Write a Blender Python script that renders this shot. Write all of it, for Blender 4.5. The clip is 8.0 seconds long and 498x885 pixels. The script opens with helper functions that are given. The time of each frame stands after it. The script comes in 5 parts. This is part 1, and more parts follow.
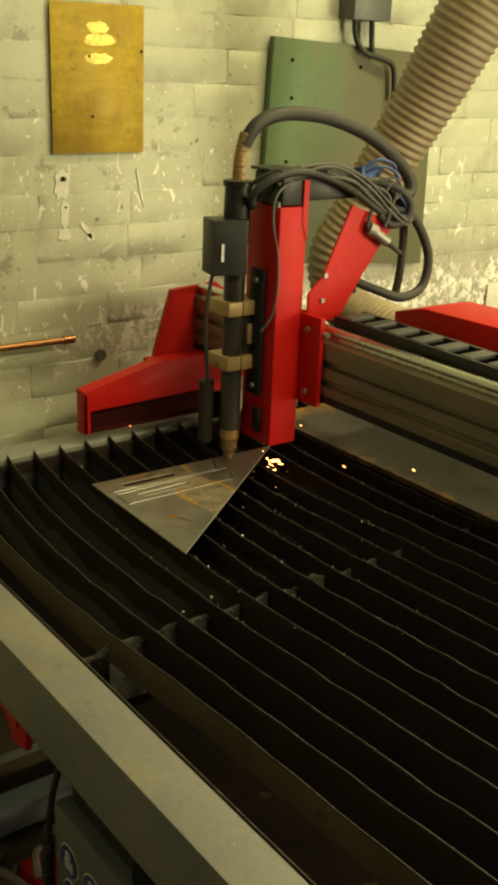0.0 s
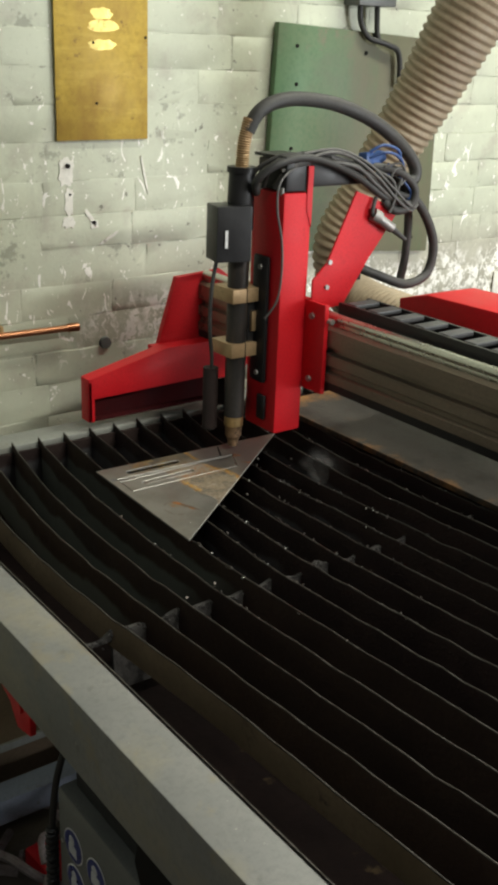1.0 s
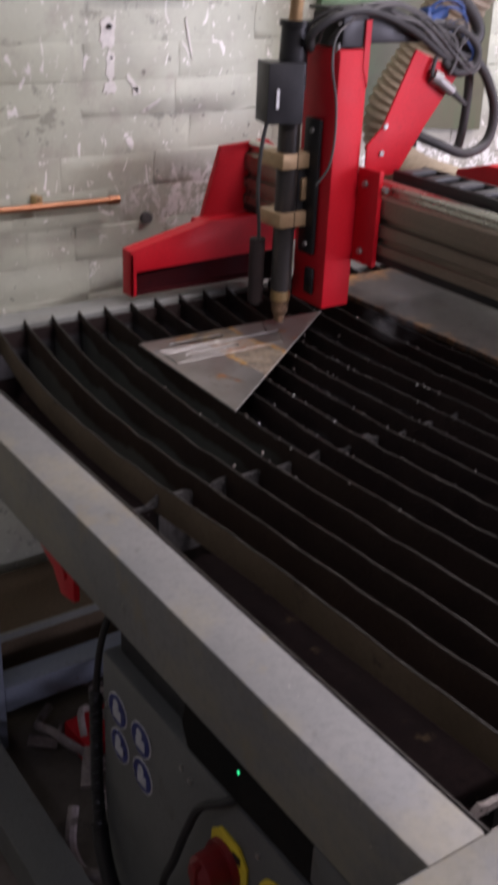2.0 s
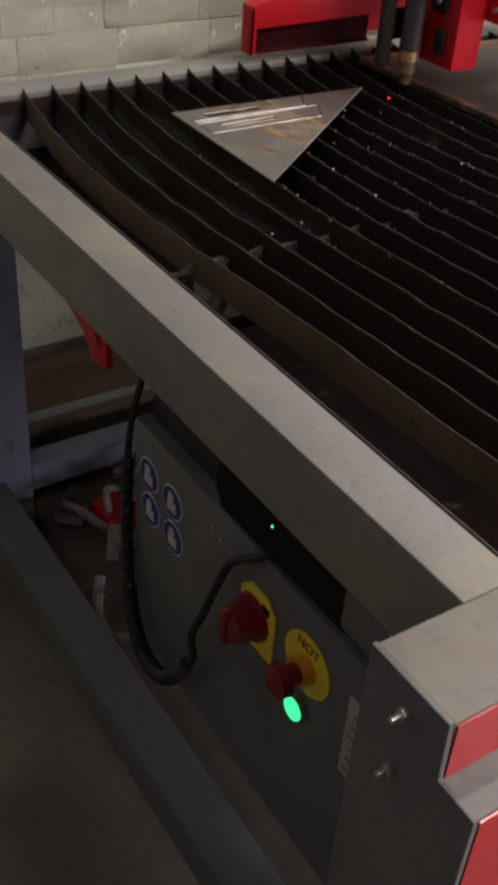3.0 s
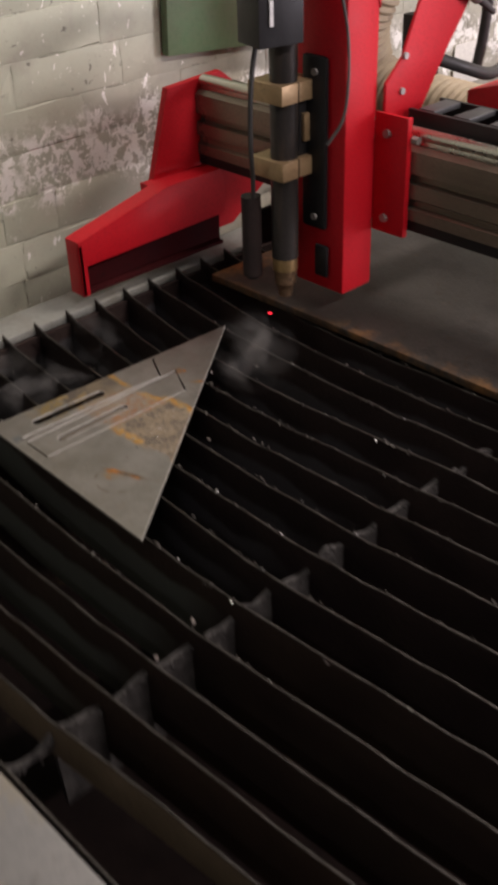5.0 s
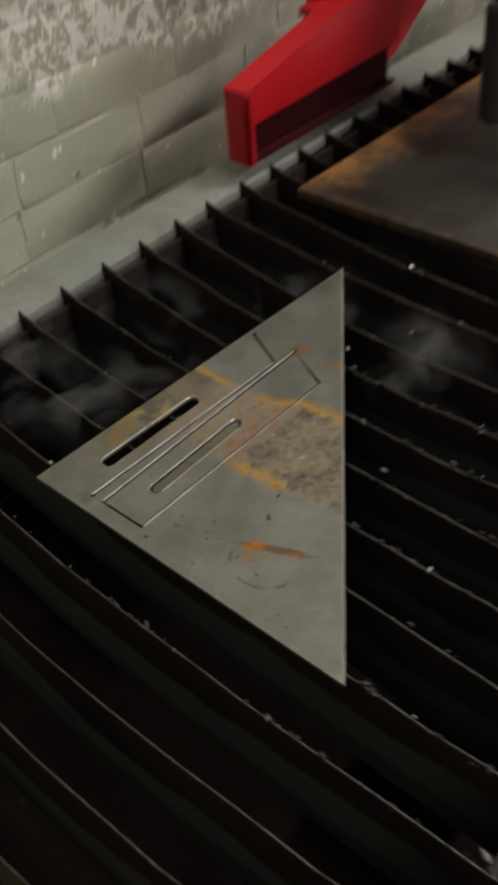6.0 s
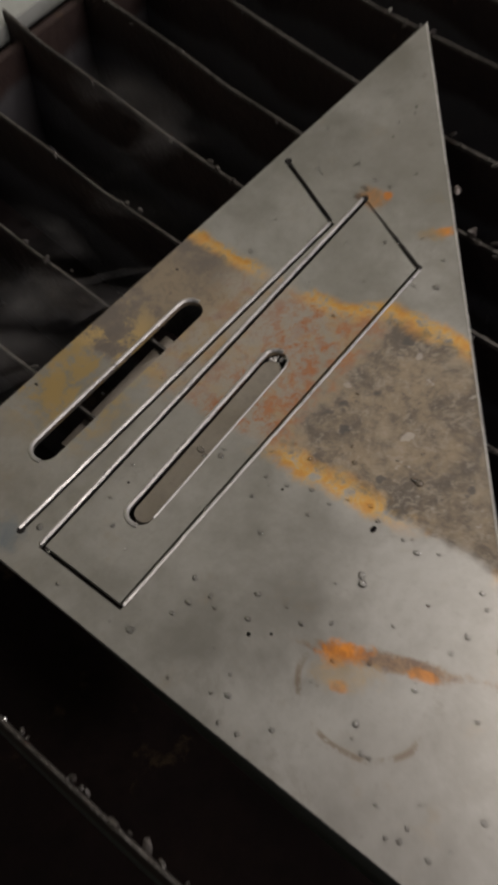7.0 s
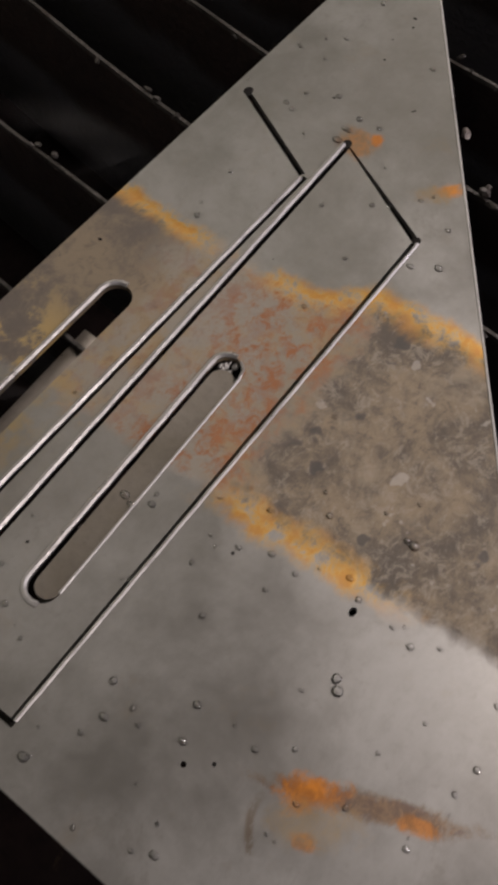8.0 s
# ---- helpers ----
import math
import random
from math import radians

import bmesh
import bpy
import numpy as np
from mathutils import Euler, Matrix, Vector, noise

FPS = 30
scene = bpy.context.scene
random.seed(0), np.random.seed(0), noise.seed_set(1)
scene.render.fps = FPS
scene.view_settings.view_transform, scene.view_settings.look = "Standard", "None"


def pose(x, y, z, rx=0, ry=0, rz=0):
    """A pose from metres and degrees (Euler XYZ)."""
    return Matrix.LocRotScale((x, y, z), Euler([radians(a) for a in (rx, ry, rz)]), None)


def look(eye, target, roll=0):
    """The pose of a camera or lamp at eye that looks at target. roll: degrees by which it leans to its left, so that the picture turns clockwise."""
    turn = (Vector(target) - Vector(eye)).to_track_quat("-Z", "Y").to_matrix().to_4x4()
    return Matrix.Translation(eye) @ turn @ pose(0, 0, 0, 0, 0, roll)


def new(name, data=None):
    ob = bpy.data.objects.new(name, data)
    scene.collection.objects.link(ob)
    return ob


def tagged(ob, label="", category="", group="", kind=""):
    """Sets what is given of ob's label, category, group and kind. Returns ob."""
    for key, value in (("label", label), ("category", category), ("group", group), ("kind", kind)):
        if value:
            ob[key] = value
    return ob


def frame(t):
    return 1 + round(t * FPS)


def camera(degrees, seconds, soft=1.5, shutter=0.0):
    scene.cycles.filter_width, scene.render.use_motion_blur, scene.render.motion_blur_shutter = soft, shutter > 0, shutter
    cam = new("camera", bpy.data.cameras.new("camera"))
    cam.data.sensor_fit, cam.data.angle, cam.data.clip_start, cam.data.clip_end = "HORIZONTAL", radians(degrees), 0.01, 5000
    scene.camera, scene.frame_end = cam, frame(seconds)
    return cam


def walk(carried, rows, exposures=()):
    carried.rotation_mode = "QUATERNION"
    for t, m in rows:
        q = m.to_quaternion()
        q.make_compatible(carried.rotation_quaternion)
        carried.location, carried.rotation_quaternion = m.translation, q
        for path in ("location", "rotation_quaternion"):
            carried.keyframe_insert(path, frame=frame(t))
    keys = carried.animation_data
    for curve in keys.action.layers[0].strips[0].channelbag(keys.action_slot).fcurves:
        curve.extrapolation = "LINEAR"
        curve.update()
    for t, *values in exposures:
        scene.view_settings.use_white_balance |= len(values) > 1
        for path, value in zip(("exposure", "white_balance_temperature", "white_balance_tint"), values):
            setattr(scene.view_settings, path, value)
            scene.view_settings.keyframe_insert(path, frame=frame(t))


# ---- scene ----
cam = camera(26.9, 8.0, soft=3.8, shutter=0.4)
PATH = [
    (0, (-0.481, -0.139, 1.652), (0.653, 1.352, 0.951), 2.4),
    (0.5, (-0.477, -0.14, 1.648), (0.655, 1.351, 0.944), 2.3),
    (1, (-0.476, -0.143, 1.646), (0.643, 1.351, 0.927), 2.2),
    (1.5, (-0.479, -0.14, 1.637), (0.622, 1.353, 0.887), 2.2),
    (2, (-0.484, -0.108, 1.568), (0.554, 1.357, 0.688), 2.6),
    (2.2, (-0.513, -0.101, 1.55), (0.518, 1.328, 0.603), 4.5),
    (3.3, (-0.518, -0.113, 1.492), (0.404, 1.195, 0.293), 3.7),
    (3.5, (-0.514, -0.106, 1.495), (0.427, 1.201, 0.308), 3.3),
    (3.9, (-0.458, -0.064, 1.516), (0.558, 1.226, 0.375), 3.3),
    (4, (-0.424, -0.046, 1.513), (0.621, 1.269, 0.427), 2.8),
    (4.2, (-0.368, -0.052, 1.622), (0.631, 1.293, 0.53), 0.6),
    (5.3, (-0.132, 0.555, 1.597), (1.049, 1.725, 0.484), -1.9),
    (5.5, (-0.122, 0.647, 1.558), (1.077, 1.776, 0.424), -1.3),
    (5.8, (-0.061, 0.764, 1.51), (1.106, 1.838, 0.292), -1.8),
    (6, (0.018, 0.844, 1.472), (1.098, 1.913, 0.172), -5.3),
    (6.2, (0.103, 0.922, 1.432), (1.057, 1.967, 0.018), -8.1),
    (6.5, (0.172, 1.017, 1.393), (1.115, 1.933, -0.115), -5.2),
    (7, (0.27, 1.154, 1.293), (1.084, 1.866, -0.389), -4.0),
    (7.5, (0.324, 1.204, 1.237), (1.061, 1.801, -0.524), -1.6),
    (8, (0.357, 1.211, 1.22), (1.067, 1.783, -0.559), -1.7),
]
walk(cam, [(t, look(eye, target, roll)) for t, eye, target, roll in PATH],
     exposures=[(0, 0.05, 14200, -9), (0.2, 0.06, 11700, -5), (0.4, 0.18, 8600, -1), (0.7, 0.28, 6900, 3), (1.0, 0.28, 6450, 7), (1.5, 0.28, 6200, 16), (2.0, 0.21, 5950, 34), (2.6, 0.1, 6350, 30), (3.4, 0.05, 6550, 24), (4.2, 0.12, 6700, 29), (5.4, -0.1, 6550, 28), (6.0, -0.27, 6450, 14), (6.6, -0.3, 6400, 22), (7.0, -0.28, 6350, 23), (7.5, -0.24, 6350, 26), (8.0, -0.2, 6350, 29)])

# gantry travel along the table (seconds, metres) and carriage offsets across it and in height
GANTRY = [(0, 0), (2.35, 0), (2.7, 0.10), (3.15, 0.205), (4.0, 0.205), (5.24, 0.205), (5.4, 0.242), (5.5, 0.27), (6.0, 0.41), (6.5, 0.55), (7.0, 0.69), (8.0, 0.95)]
ACROSS = [(0, 0), (2.35, 0), (3.15, -0.011), (4.2, -0.012), (5.24, -0.022), (8.0, -0.022)]
RAISED = [(0, 0), (2.2, 0.0), (4.2, 0.003), (5.1, 0.03), (8.0, 0.03)]

# ---- world and light ----
world = bpy.data.worlds.new("world")
scene.world = world
world.use_nodes = True
world.node_tree.nodes["Background"].inputs[0].default_value = (0.6, 0.65, 0.7, 1)
world.node_tree.nodes["Background"].inputs[1].default_value = 0.028


def area(name, loc, target, sx, sy, power, colour):
    d = bpy.data.lights.new(name, "AREA")
    d.shape, d.size, d.size_y, d.energy, d.color = "RECTANGLE", sx, sy, power, colour
    ob = new(name, d)
    ob.matrix_world = look(loc, target)
    return ob


# ---- helpers of this scene ----
def nmat(name, c1, c2, rough=0.6, metal=0.0, scale=8.0, c3=None, fine=120.0, bump=0.15, spot=0.62, rvar=0.15, dist=0.002, emit=None, spec=0.5):
    """A surface with broad and fine variation, stains of a third colour, and fine relief."""
    m = bpy.data.materials.new(name)
    m.use_nodes = True
    nt = m.node_tree
    L, b = nt.links, nt.nodes["Principled BSDF"]
    tc = nt.nodes.new("ShaderNodeTexCoord")
    geo = nt.nodes.new("ShaderNodeObjectInfo")
    shift = nt.nodes.new("ShaderNodeVectorMath")
    shift.operation = "MULTIPLY_ADD"
    L.new(geo.outputs["Random"], shift.inputs[0])
    shift.inputs[1].default_value = (7.0, 3.0, 5.0)
    L.new(tc.outputs["Object"], shift.inputs[2])

    def noi(s, detail, rough_):
        n = nt.nodes.new("ShaderNodeTexNoise")
        n.inputs["Scale"].default_value, n.inputs["Detail"].default_value, n.inputs["Roughness"].default_value = s, detail, rough_
        L.new(shift.outputs[0], n.inputs["Vector"])
        return n.outputs["Fac"]

    def ramp(src, a, z):
        r = nt.nodes.new("ShaderNodeMapRange")
        r.inputs[1].default_value, r.inputs[2].default_value = a, z
        L.new(src, r.inputs[0])
        return r.outputs[0]

    def mix(f, a, z):
        x = nt.nodes.new("ShaderNodeMix")
        x.data_type = "RGBA"
        for sock, v in ((x.inputs[0], f), (x.inputs[6], a), (x.inputs[7], z)):
            if isinstance(v, (tuple, list)):
                sock.default_value = (*v[:3], 1)
            elif isinstance(v, float):
                sock.default_value = v
            else:
                L.new(v, sock)
        return x.outputs[2]

    broad, small = noi(scale, 5, 0.6), noi(fine, 4, 0.65)
    col = mix(ramp(broad, 0.35, 0.65), c1, c2)
    dark = tuple(v * 0.8 for v in c1)
    col = mix(ramp(small, 0.45, 0.85), col, dark)
    if c3:
        col = mix(ramp(noi(scale * 2.3, 6, 0.7), spot, spot + 0.08), col, c3)
    L.new(col, b.inputs["Base Color"])
    rr = nt.nodes.new("ShaderNodeMapRange")
    rr.inputs[1].default_value, rr.inputs[2].default_value = 0.3, 0.7
    rr.inputs[3].default_value, rr.inputs[4].default_value = max(0.03, rough - rvar), min(1, rough + rvar)
    L.new(broad, rr.inputs[0])
    L.new(rr.outputs[0], b.inputs["Roughness"])
    b.inputs["Metallic"].default_value = metal
    b.inputs["Specular IOR Level"].default_value = spec
    bp = nt.nodes.new("ShaderNodeBump")
    bp.inputs["Strength"].default_value, bp.inputs["Distance"].default_value = bump, dist
    L.new(small, bp.inputs["Height"])
    L.new(bp.outputs[0], b.inputs["Normal"])
    if emit:
        b.inputs["Emission Color"].default_value = (*emit[0], 1)
        b.inputs["Emission Strength"].default_value = emit[1]
    return m


def box(bm, x0, x1, y0, y1, z0, z1, bev=0.0, m=None):
    """A block, with bevelled edges if bev is given."""
    r = bmesh.ops.create_cube(bm, size=1.0)
    vs = r["verts"]
    for v in vs:
        v.co = Vector(((x0 + x1) / 2 + v.co.x * (x1 - x0), (y0 + y1) / 2 + v.co.y * (y1 - y0), (z0 + z1) / 2 + v.co.z * (z1 - z0)))
        if m:
            v.co = m @ v.co
    if bev:
        es = {e for v in vs for e in v.link_edges}
        bmesh.ops.bevel(bm, geom=list(es), offset=bev, segments=2, affect="EDGES", profile=0.6)
    return bm


def rod(bm, p, q, r, n=20, r2=None, caps=True):
    """A round bar from p to q."""
    p, q = Vector(p), Vector(q)
    m = Matrix.Translation((p + q) / 2) @ (q - p).to_track_quat("Z", "Y").to_matrix().to_4x4()
    bmesh.ops.create_cone(bm, cap_ends=caps, segments=n, radius1=r, radius2=r if r2 is None else r2, depth=(q - p).length, matrix=m)
    return bm


def smooth_path(pts, n=8):
    """Catmull-Rom points through pts."""
    ps = [Vector(p) for p in pts]
    out = []
    for i in range(len(ps) - 1):
        a, b, c, d = ps[max(i - 1, 0)], ps[i], ps[i + 1], ps[min(i + 2, len(ps) - 1)]
        for k in range(n):
            t = k / n
            out.append(0.5 * ((2 * b) + (c - a) * t + (2 * a - 5 * b + 4 * c - d) * t * t + (3 * b - a - 3 * c + d) * t ** 3))
    return out + [ps[-1]]


def sweep(bm, path, radius, n=12):
    """A tube along path; radius may be a function of the distance run."""
    rings, run, prev = [], 0.0, None
    up = Vector((0.13, 0.31, 0.94))
    for i, p in enumerate(path):
        d = (path[min(i + 1, len(path) - 1)] - path[max(i - 1, 0)]).normalized()
        side = d.cross(up if prev is None else prev).normalized() if prev is None else (prev - d * prev.dot(d)).normalized()
        prev = side
        other = d.cross(side)
        if i:
            run += (p - path[i - 1]).length
        r = radius(run) if callable(radius) else radius
        rings.append([bm.verts.new(p + (side * math.cos(a) + other * math.sin(a)) * r) for a in (2 * math.pi * k / n for k in range(n))])
    for a, b in zip(rings, rings[1:]):
        for k in range(n):
            bm.faces.new((a[k], a[(k + 1) % n], b[(k + 1) % n], b[k])).smooth = True
    bm.faces.new(rings[0][::-1])
    bm.faces.new(rings[-1])
    return bm


def prism(bm, poly, axis, a, b, bev=0.0):
    """A flat outline in the other two axes, pushed from a to b along axis."""
    put = {"x": lambda u, v, w: (w, u, v), "y": lambda u, v, w: (u, w, v), "z": lambda u, v, w: (u, v, w)}[axis]
    lo, hi = [bm.verts.new(put(u, v, a)) for u, v in poly], [bm.verts.new(put(u, v, b)) for u, v in poly]
    n, fs = len(poly), []
    fs.append(bm.faces.new(lo))
    fs.append(bm.faces.new(hi[::-1]))
    for i in range(n):
        fs.append(bm.faces.new((lo[i], hi[i], hi[(i + 1) % n], lo[(i + 1) % n])))
    bmesh.ops.recalc_face_normals(bm, faces=fs)
    if bev:
        bmesh.ops.bevel(bm, geom=list({e for f in fs for e in f.edges}), offset=bev, segments=2, affect="EDGES", profile=0.6)
    return bm


def mesh_of(name, bm, material, shade=40):
    me = bpy.data.meshes.new(name)
    bm.normal_update()
    bm.to_mesh(me)
    bm.free()
    me.materials.append(material)
    if shade:
        me.shade_smooth()
        me.set_sharp_from_angle(angle=radians(shade))
    return me


def origin_of(ob):
    v = Vector((0, 0, 0))
    while ob:
        v, ob = v + ob.location, ob.parent
    return v


def part(name, bm, material, parent, label="", shade=40):
    """One mesh under a thing or a part; bm holds world places at the time of rest."""
    bmesh.ops.translate(bm, verts=bm.verts[:], vec=-origin_of(parent))
    ob = new(name, mesh_of(name, bm, material, shade))
    ob.parent = parent
    return tagged(ob, label)


def thing(name, loc, label, category, group="", kind=""):
    ob = new(name)
    ob.location = loc
    ob.empty_display_size = 0.05
    return tagged(ob, label, category, group, kind)


def solo(name, bm, material, label, category="", group="", kind="", shade=40):
    return tagged(new(name, mesh_of(name, bm, material, shade)), label, category, group, kind)


B = bmesh.new

# ---- materials ----
M_FLOOR = nmat("concrete_floor", (0.09, 0.075, 0.06), (0.13, 0.11, 0.09), 0.75, scale=3, c3=(0.05, 0.04, 0.035), fine=60, bump=0.3)
# for the unseen walls and ceiling, dark so that they bounce little light
M_ROOMGREY = nmat("unseen_room_grey", (0.17, 0.165, 0.15), (0.23, 0.22, 0.20), 0.85, scale=2, c3=(0.2, 0.18, 0.15), fine=40)
M_GREYPAINT = nmat("grey_machine_paint", (0.145, 0.148, 0.145), (0.19, 0.188, 0.178), 0.55, scale=5, c3=(0.18, 0.165, 0.13), fine=130, bump=0.08, spot=0.57, rvar=0.12)
M_RIMPALE = nmat("pale_grey_paint", (0.24, 0.25, 0.232), (0.29, 0.295, 0.27), 0.5, scale=5, c3=(0.2, 0.18, 0.14), fine=130, bump=0.1)
M_DARKPAINT = nmat("dark_grey_paint", (0.095, 0.10, 0.098), (0.125, 0.13, 0.125), 0.45, scale=5, c3=(0.07, 0.065, 0.055), fine=200, bump=0.06)
M_BLUEPAINT = nmat("blue_grey_paint", (0.20, 0.23, 0.29), (0.24, 0.27, 0.33), 0.5, scale=5, c3=(0.15, 0.14, 0.13), fine=150)
M_RED = nmat("red_machine_paint", (0.50, 0.007, 0.013), (0.57, 0.010, 0.018), 0.52, scale=6, c3=(0.40, 0.006, 0.010), fine=220, bump=0.04, rvar=0.08, spec=0.3)
M_BROWNSLAT = nmat("brown_slat_steel", (0.125, 0.092, 0.056), (0.18, 0.133, 0.083), 0.6, scale=6, c3=(0.05, 0.035, 0.025), fine=120, bump=0.3)
M_DULLSLAT = nmat("rusty_slat_steel", (0.026, 0.016, 0.013), (0.042, 0.027, 0.019), 0.7, scale=9, c3=(0.03, 0.02, 0.015), fine=150, bump=0.4, spec=0.25)
M_SLAT = nmat("burnt_slat_steel", (0.018, 0.011, 0.0105), (0.031, 0.019, 0.016), 0.7, metal=0.0, spec=0.25, scale=14, c3=(0.06, 0.036, 0.02), fine=180, bump=0.5, spot=0.68, dist=0.003)
M_EDGE = nmat("burnt_slat_edge", (0.022, 0.019, 0.017), (0.070, 0.063, 0.056), 0.45, metal=0.4, scale=40, c3=(0.03, 0.022, 0.018), fine=220, bump=0.6, spot=0.53)
M_CRUST = nmat("slag_crusted_steel", (0.02, 0.018, 0.018), (0.066, 0.062, 0.06), 0.65, metal=0.1, scale=70, c3=(0.02, 0.017, 0.016), fine=200, bump=0.7, spot=0.56, dist=0.004)
M_BARESTEEL = nmat("bare_scored_steel", (0.12, 0.10, 0.09), (0.21, 0.185, 0.17), 0.5, metal=0.3, scale=30, c3=(0.08, 0.06, 0.05), fine=220, bump=0.4)
# near-black base stands in for the shade of a deeper tray
M_TRAY = nmat("shaded_tray", (0.009, 0.006, 0.006), (0.017, 0.011, 0.010), 0.8, spec=0.08, scale=9, c3=(0.05, 0.035, 0.02), fine=90, bump=0.4)
M_ALU = nmat("aluminium_profile", (0.20, 0.165, 0.13), (0.26, 0.215, 0.17), 0.36, metal=0.6, scale=5, fine=260, bump=0.05)
M_STEELROD = nmat("ground_steel", (0.55, 0.55, 0.5), (0.62, 0.62, 0.56), 0.28, metal=1.0, scale=5, fine=300, bump=0.03)
M_BLACK = nmat("black_plastic", (0.011, 0.011, 0.012), (0.018, 0.018, 0.02), 0.45, spec=0.35, scale=9, fine=200, bump=0.08)
M_RUBBER = nmat("black_rubber", (0.03, 0.03, 0.03), (0.05, 0.048, 0.045), 0.6, scale=12, fine=160, bump=0.12)
M_TORCH = nmat("torch_sleeve", (0.022, 0.021, 0.021), (0.036, 0.032, 0.03), 0.4, metal=0.1, scale=10, fine=160, bump=0.08)
M_BRASS = nmat("worn_brass", (0.52, 0.36, 0.16), (0.62, 0.44, 0.22), 0.38, metal=0.85, scale=20, c3=(0.12, 0.08, 0.05), fine=160)
M_CLAMP = nmat("bronze_clamp", (0.40, 0.275, 0.15), (0.49, 0.345, 0.20), 0.45, metal=0.5, scale=20, fine=160, c3=(0.25, 0.18, 0.11))
M_COPPER = nmat("copper_pipe", (0.42, 0.19, 0.10), (0.50, 0.24, 0.13), 0.4, metal=1.0, scale=9, c3=(0.3, 0.13, 0.07), fine=140)
M_HOSE = nmat("tan_hose", (0.33, 0.265, 0.18), (0.39, 0.315, 0.215), 0.6, scale=6, c3=(0.22, 0.17, 0.12), fine=90)
M_YELLOW = nmat("yellow_label", (0.72, 0.55, 0.02), (0.78, 0.60, 0.03), 0.4, scale=12, fine=90, bump=0.03)
M_KNOB = nmat("red_knob", (0.17, 0.005, 0.006), (0.22, 0.007, 0.008), 0.4, scale=12, fine=90, bump=0.03)
M_ORANGE = nmat("orange_ring", (0.65, 0.28, 0.03), (0.7, 0.32, 0.04), 0.4, scale=12, bump=0.03)
M_GREENLAMP = nmat("lit_green_lens", (0.02, 0.7, 0.4), (0.02, 0.75, 0.42), 0.3, scale=5, emit=((0.0, 1.0, 0.27), 1.3))
M_BLUESTICK = nmat("blue_sticker", (0.012, 0.022, 0.14), (0.016, 0.03, 0.17), 0.35, scale=12, bump=0.02)
M_WHITE = nmat("white_print", (0.62, 0.62, 0.62), (0.7, 0.7, 0.69), 0.45, scale=20, c3=(0.4, 0.4, 0.38), bump=0.02)
M_PRINT = nmat("worn_white_print", (0.42, 0.43, 0.46), (0.5, 0.51, 0.54), 0.5, scale=60, c3=(0.1, 0.12, 0.2), bump=0.02)
M_PLATEGREY = nmat("dull_label", (0.30, 0.295, 0.28), (0.36, 0.35, 0.335), 0.5, scale=30, c3=(0.2, 0.19, 0.18), bump=0.02)
M_CHROME = nmat("bright_screw", (0.55, 0.55, 0.53), (0.65, 0.65, 0.63), 0.35, metal=1.0, scale=20, bump=0.02)
M_SHEET = nmat("rusty_sheet", (0.045, 0.041, 0.037), (0.08, 0.072, 0.064), 0.55, metal=0.3, scale=5, c3=(0.25, 0.13, 0.05), fine=170, bump=0.5, spot=0.66)
def overlay(m, colour, stretch, lo, hi, amount, across=None):
    """Streaks of a second colour, stretched along one way; across=(from, to) lets them set in along x."""
    nt = m.node_tree
    L, b = nt.links, nt.nodes["Principled BSDF"]
    src = b.inputs["Base Color"].links[0].from_socket
    tc, mp, n = nt.nodes.new("ShaderNodeTexCoord"), nt.nodes.new("ShaderNodeMapping"), nt.nodes.new("ShaderNodeTexNoise")
    mp.inputs["Scale"].default_value = stretch
    n.inputs["Scale"].default_value, n.inputs["Detail"].default_value, n.inputs["Roughness"].default_value = 1.0, 6, 0.65
    L.new(tc.outputs["Object"], mp.inputs["Vector"])
    L.new(mp.outputs[0], n.inputs["Vector"])
    r = nt.nodes.new("ShaderNodeMapRange")
    r.inputs[1].default_value, r.inputs[2].default_value, r.inputs[4].default_value = lo, hi, amount
    L.new(n.outputs["Fac"], r.inputs[0])
    fac = r.outputs[0]
    if across:
        sep, g, k = nt.nodes.new("ShaderNodeSeparateXYZ"), nt.nodes.new("ShaderNodeMapRange"), nt.nodes.new("ShaderNodeMath")
        L.new(tc.outputs["Object"], sep.inputs[0])
        L.new(sep.outputs[0], g.inputs[0])
        g.inputs[1].default_value, g.inputs[2].default_value = across
        k.operation = "MULTIPLY"
        L.new(fac, k.inputs[0])
        L.new(g.outputs[0], k.inputs[1])
        fac = k.outputs[0]
    mx = nt.nodes.new("ShaderNodeMix")
    mx.data_type = "RGBA"
    L.new(fac, mx.inputs[0])
    L.new(src, mx.inputs[6])
    mx.inputs[7].default_value = (*colour, 1)
    L.new(mx.outputs[2], b.inputs["Base Color"])
    return m


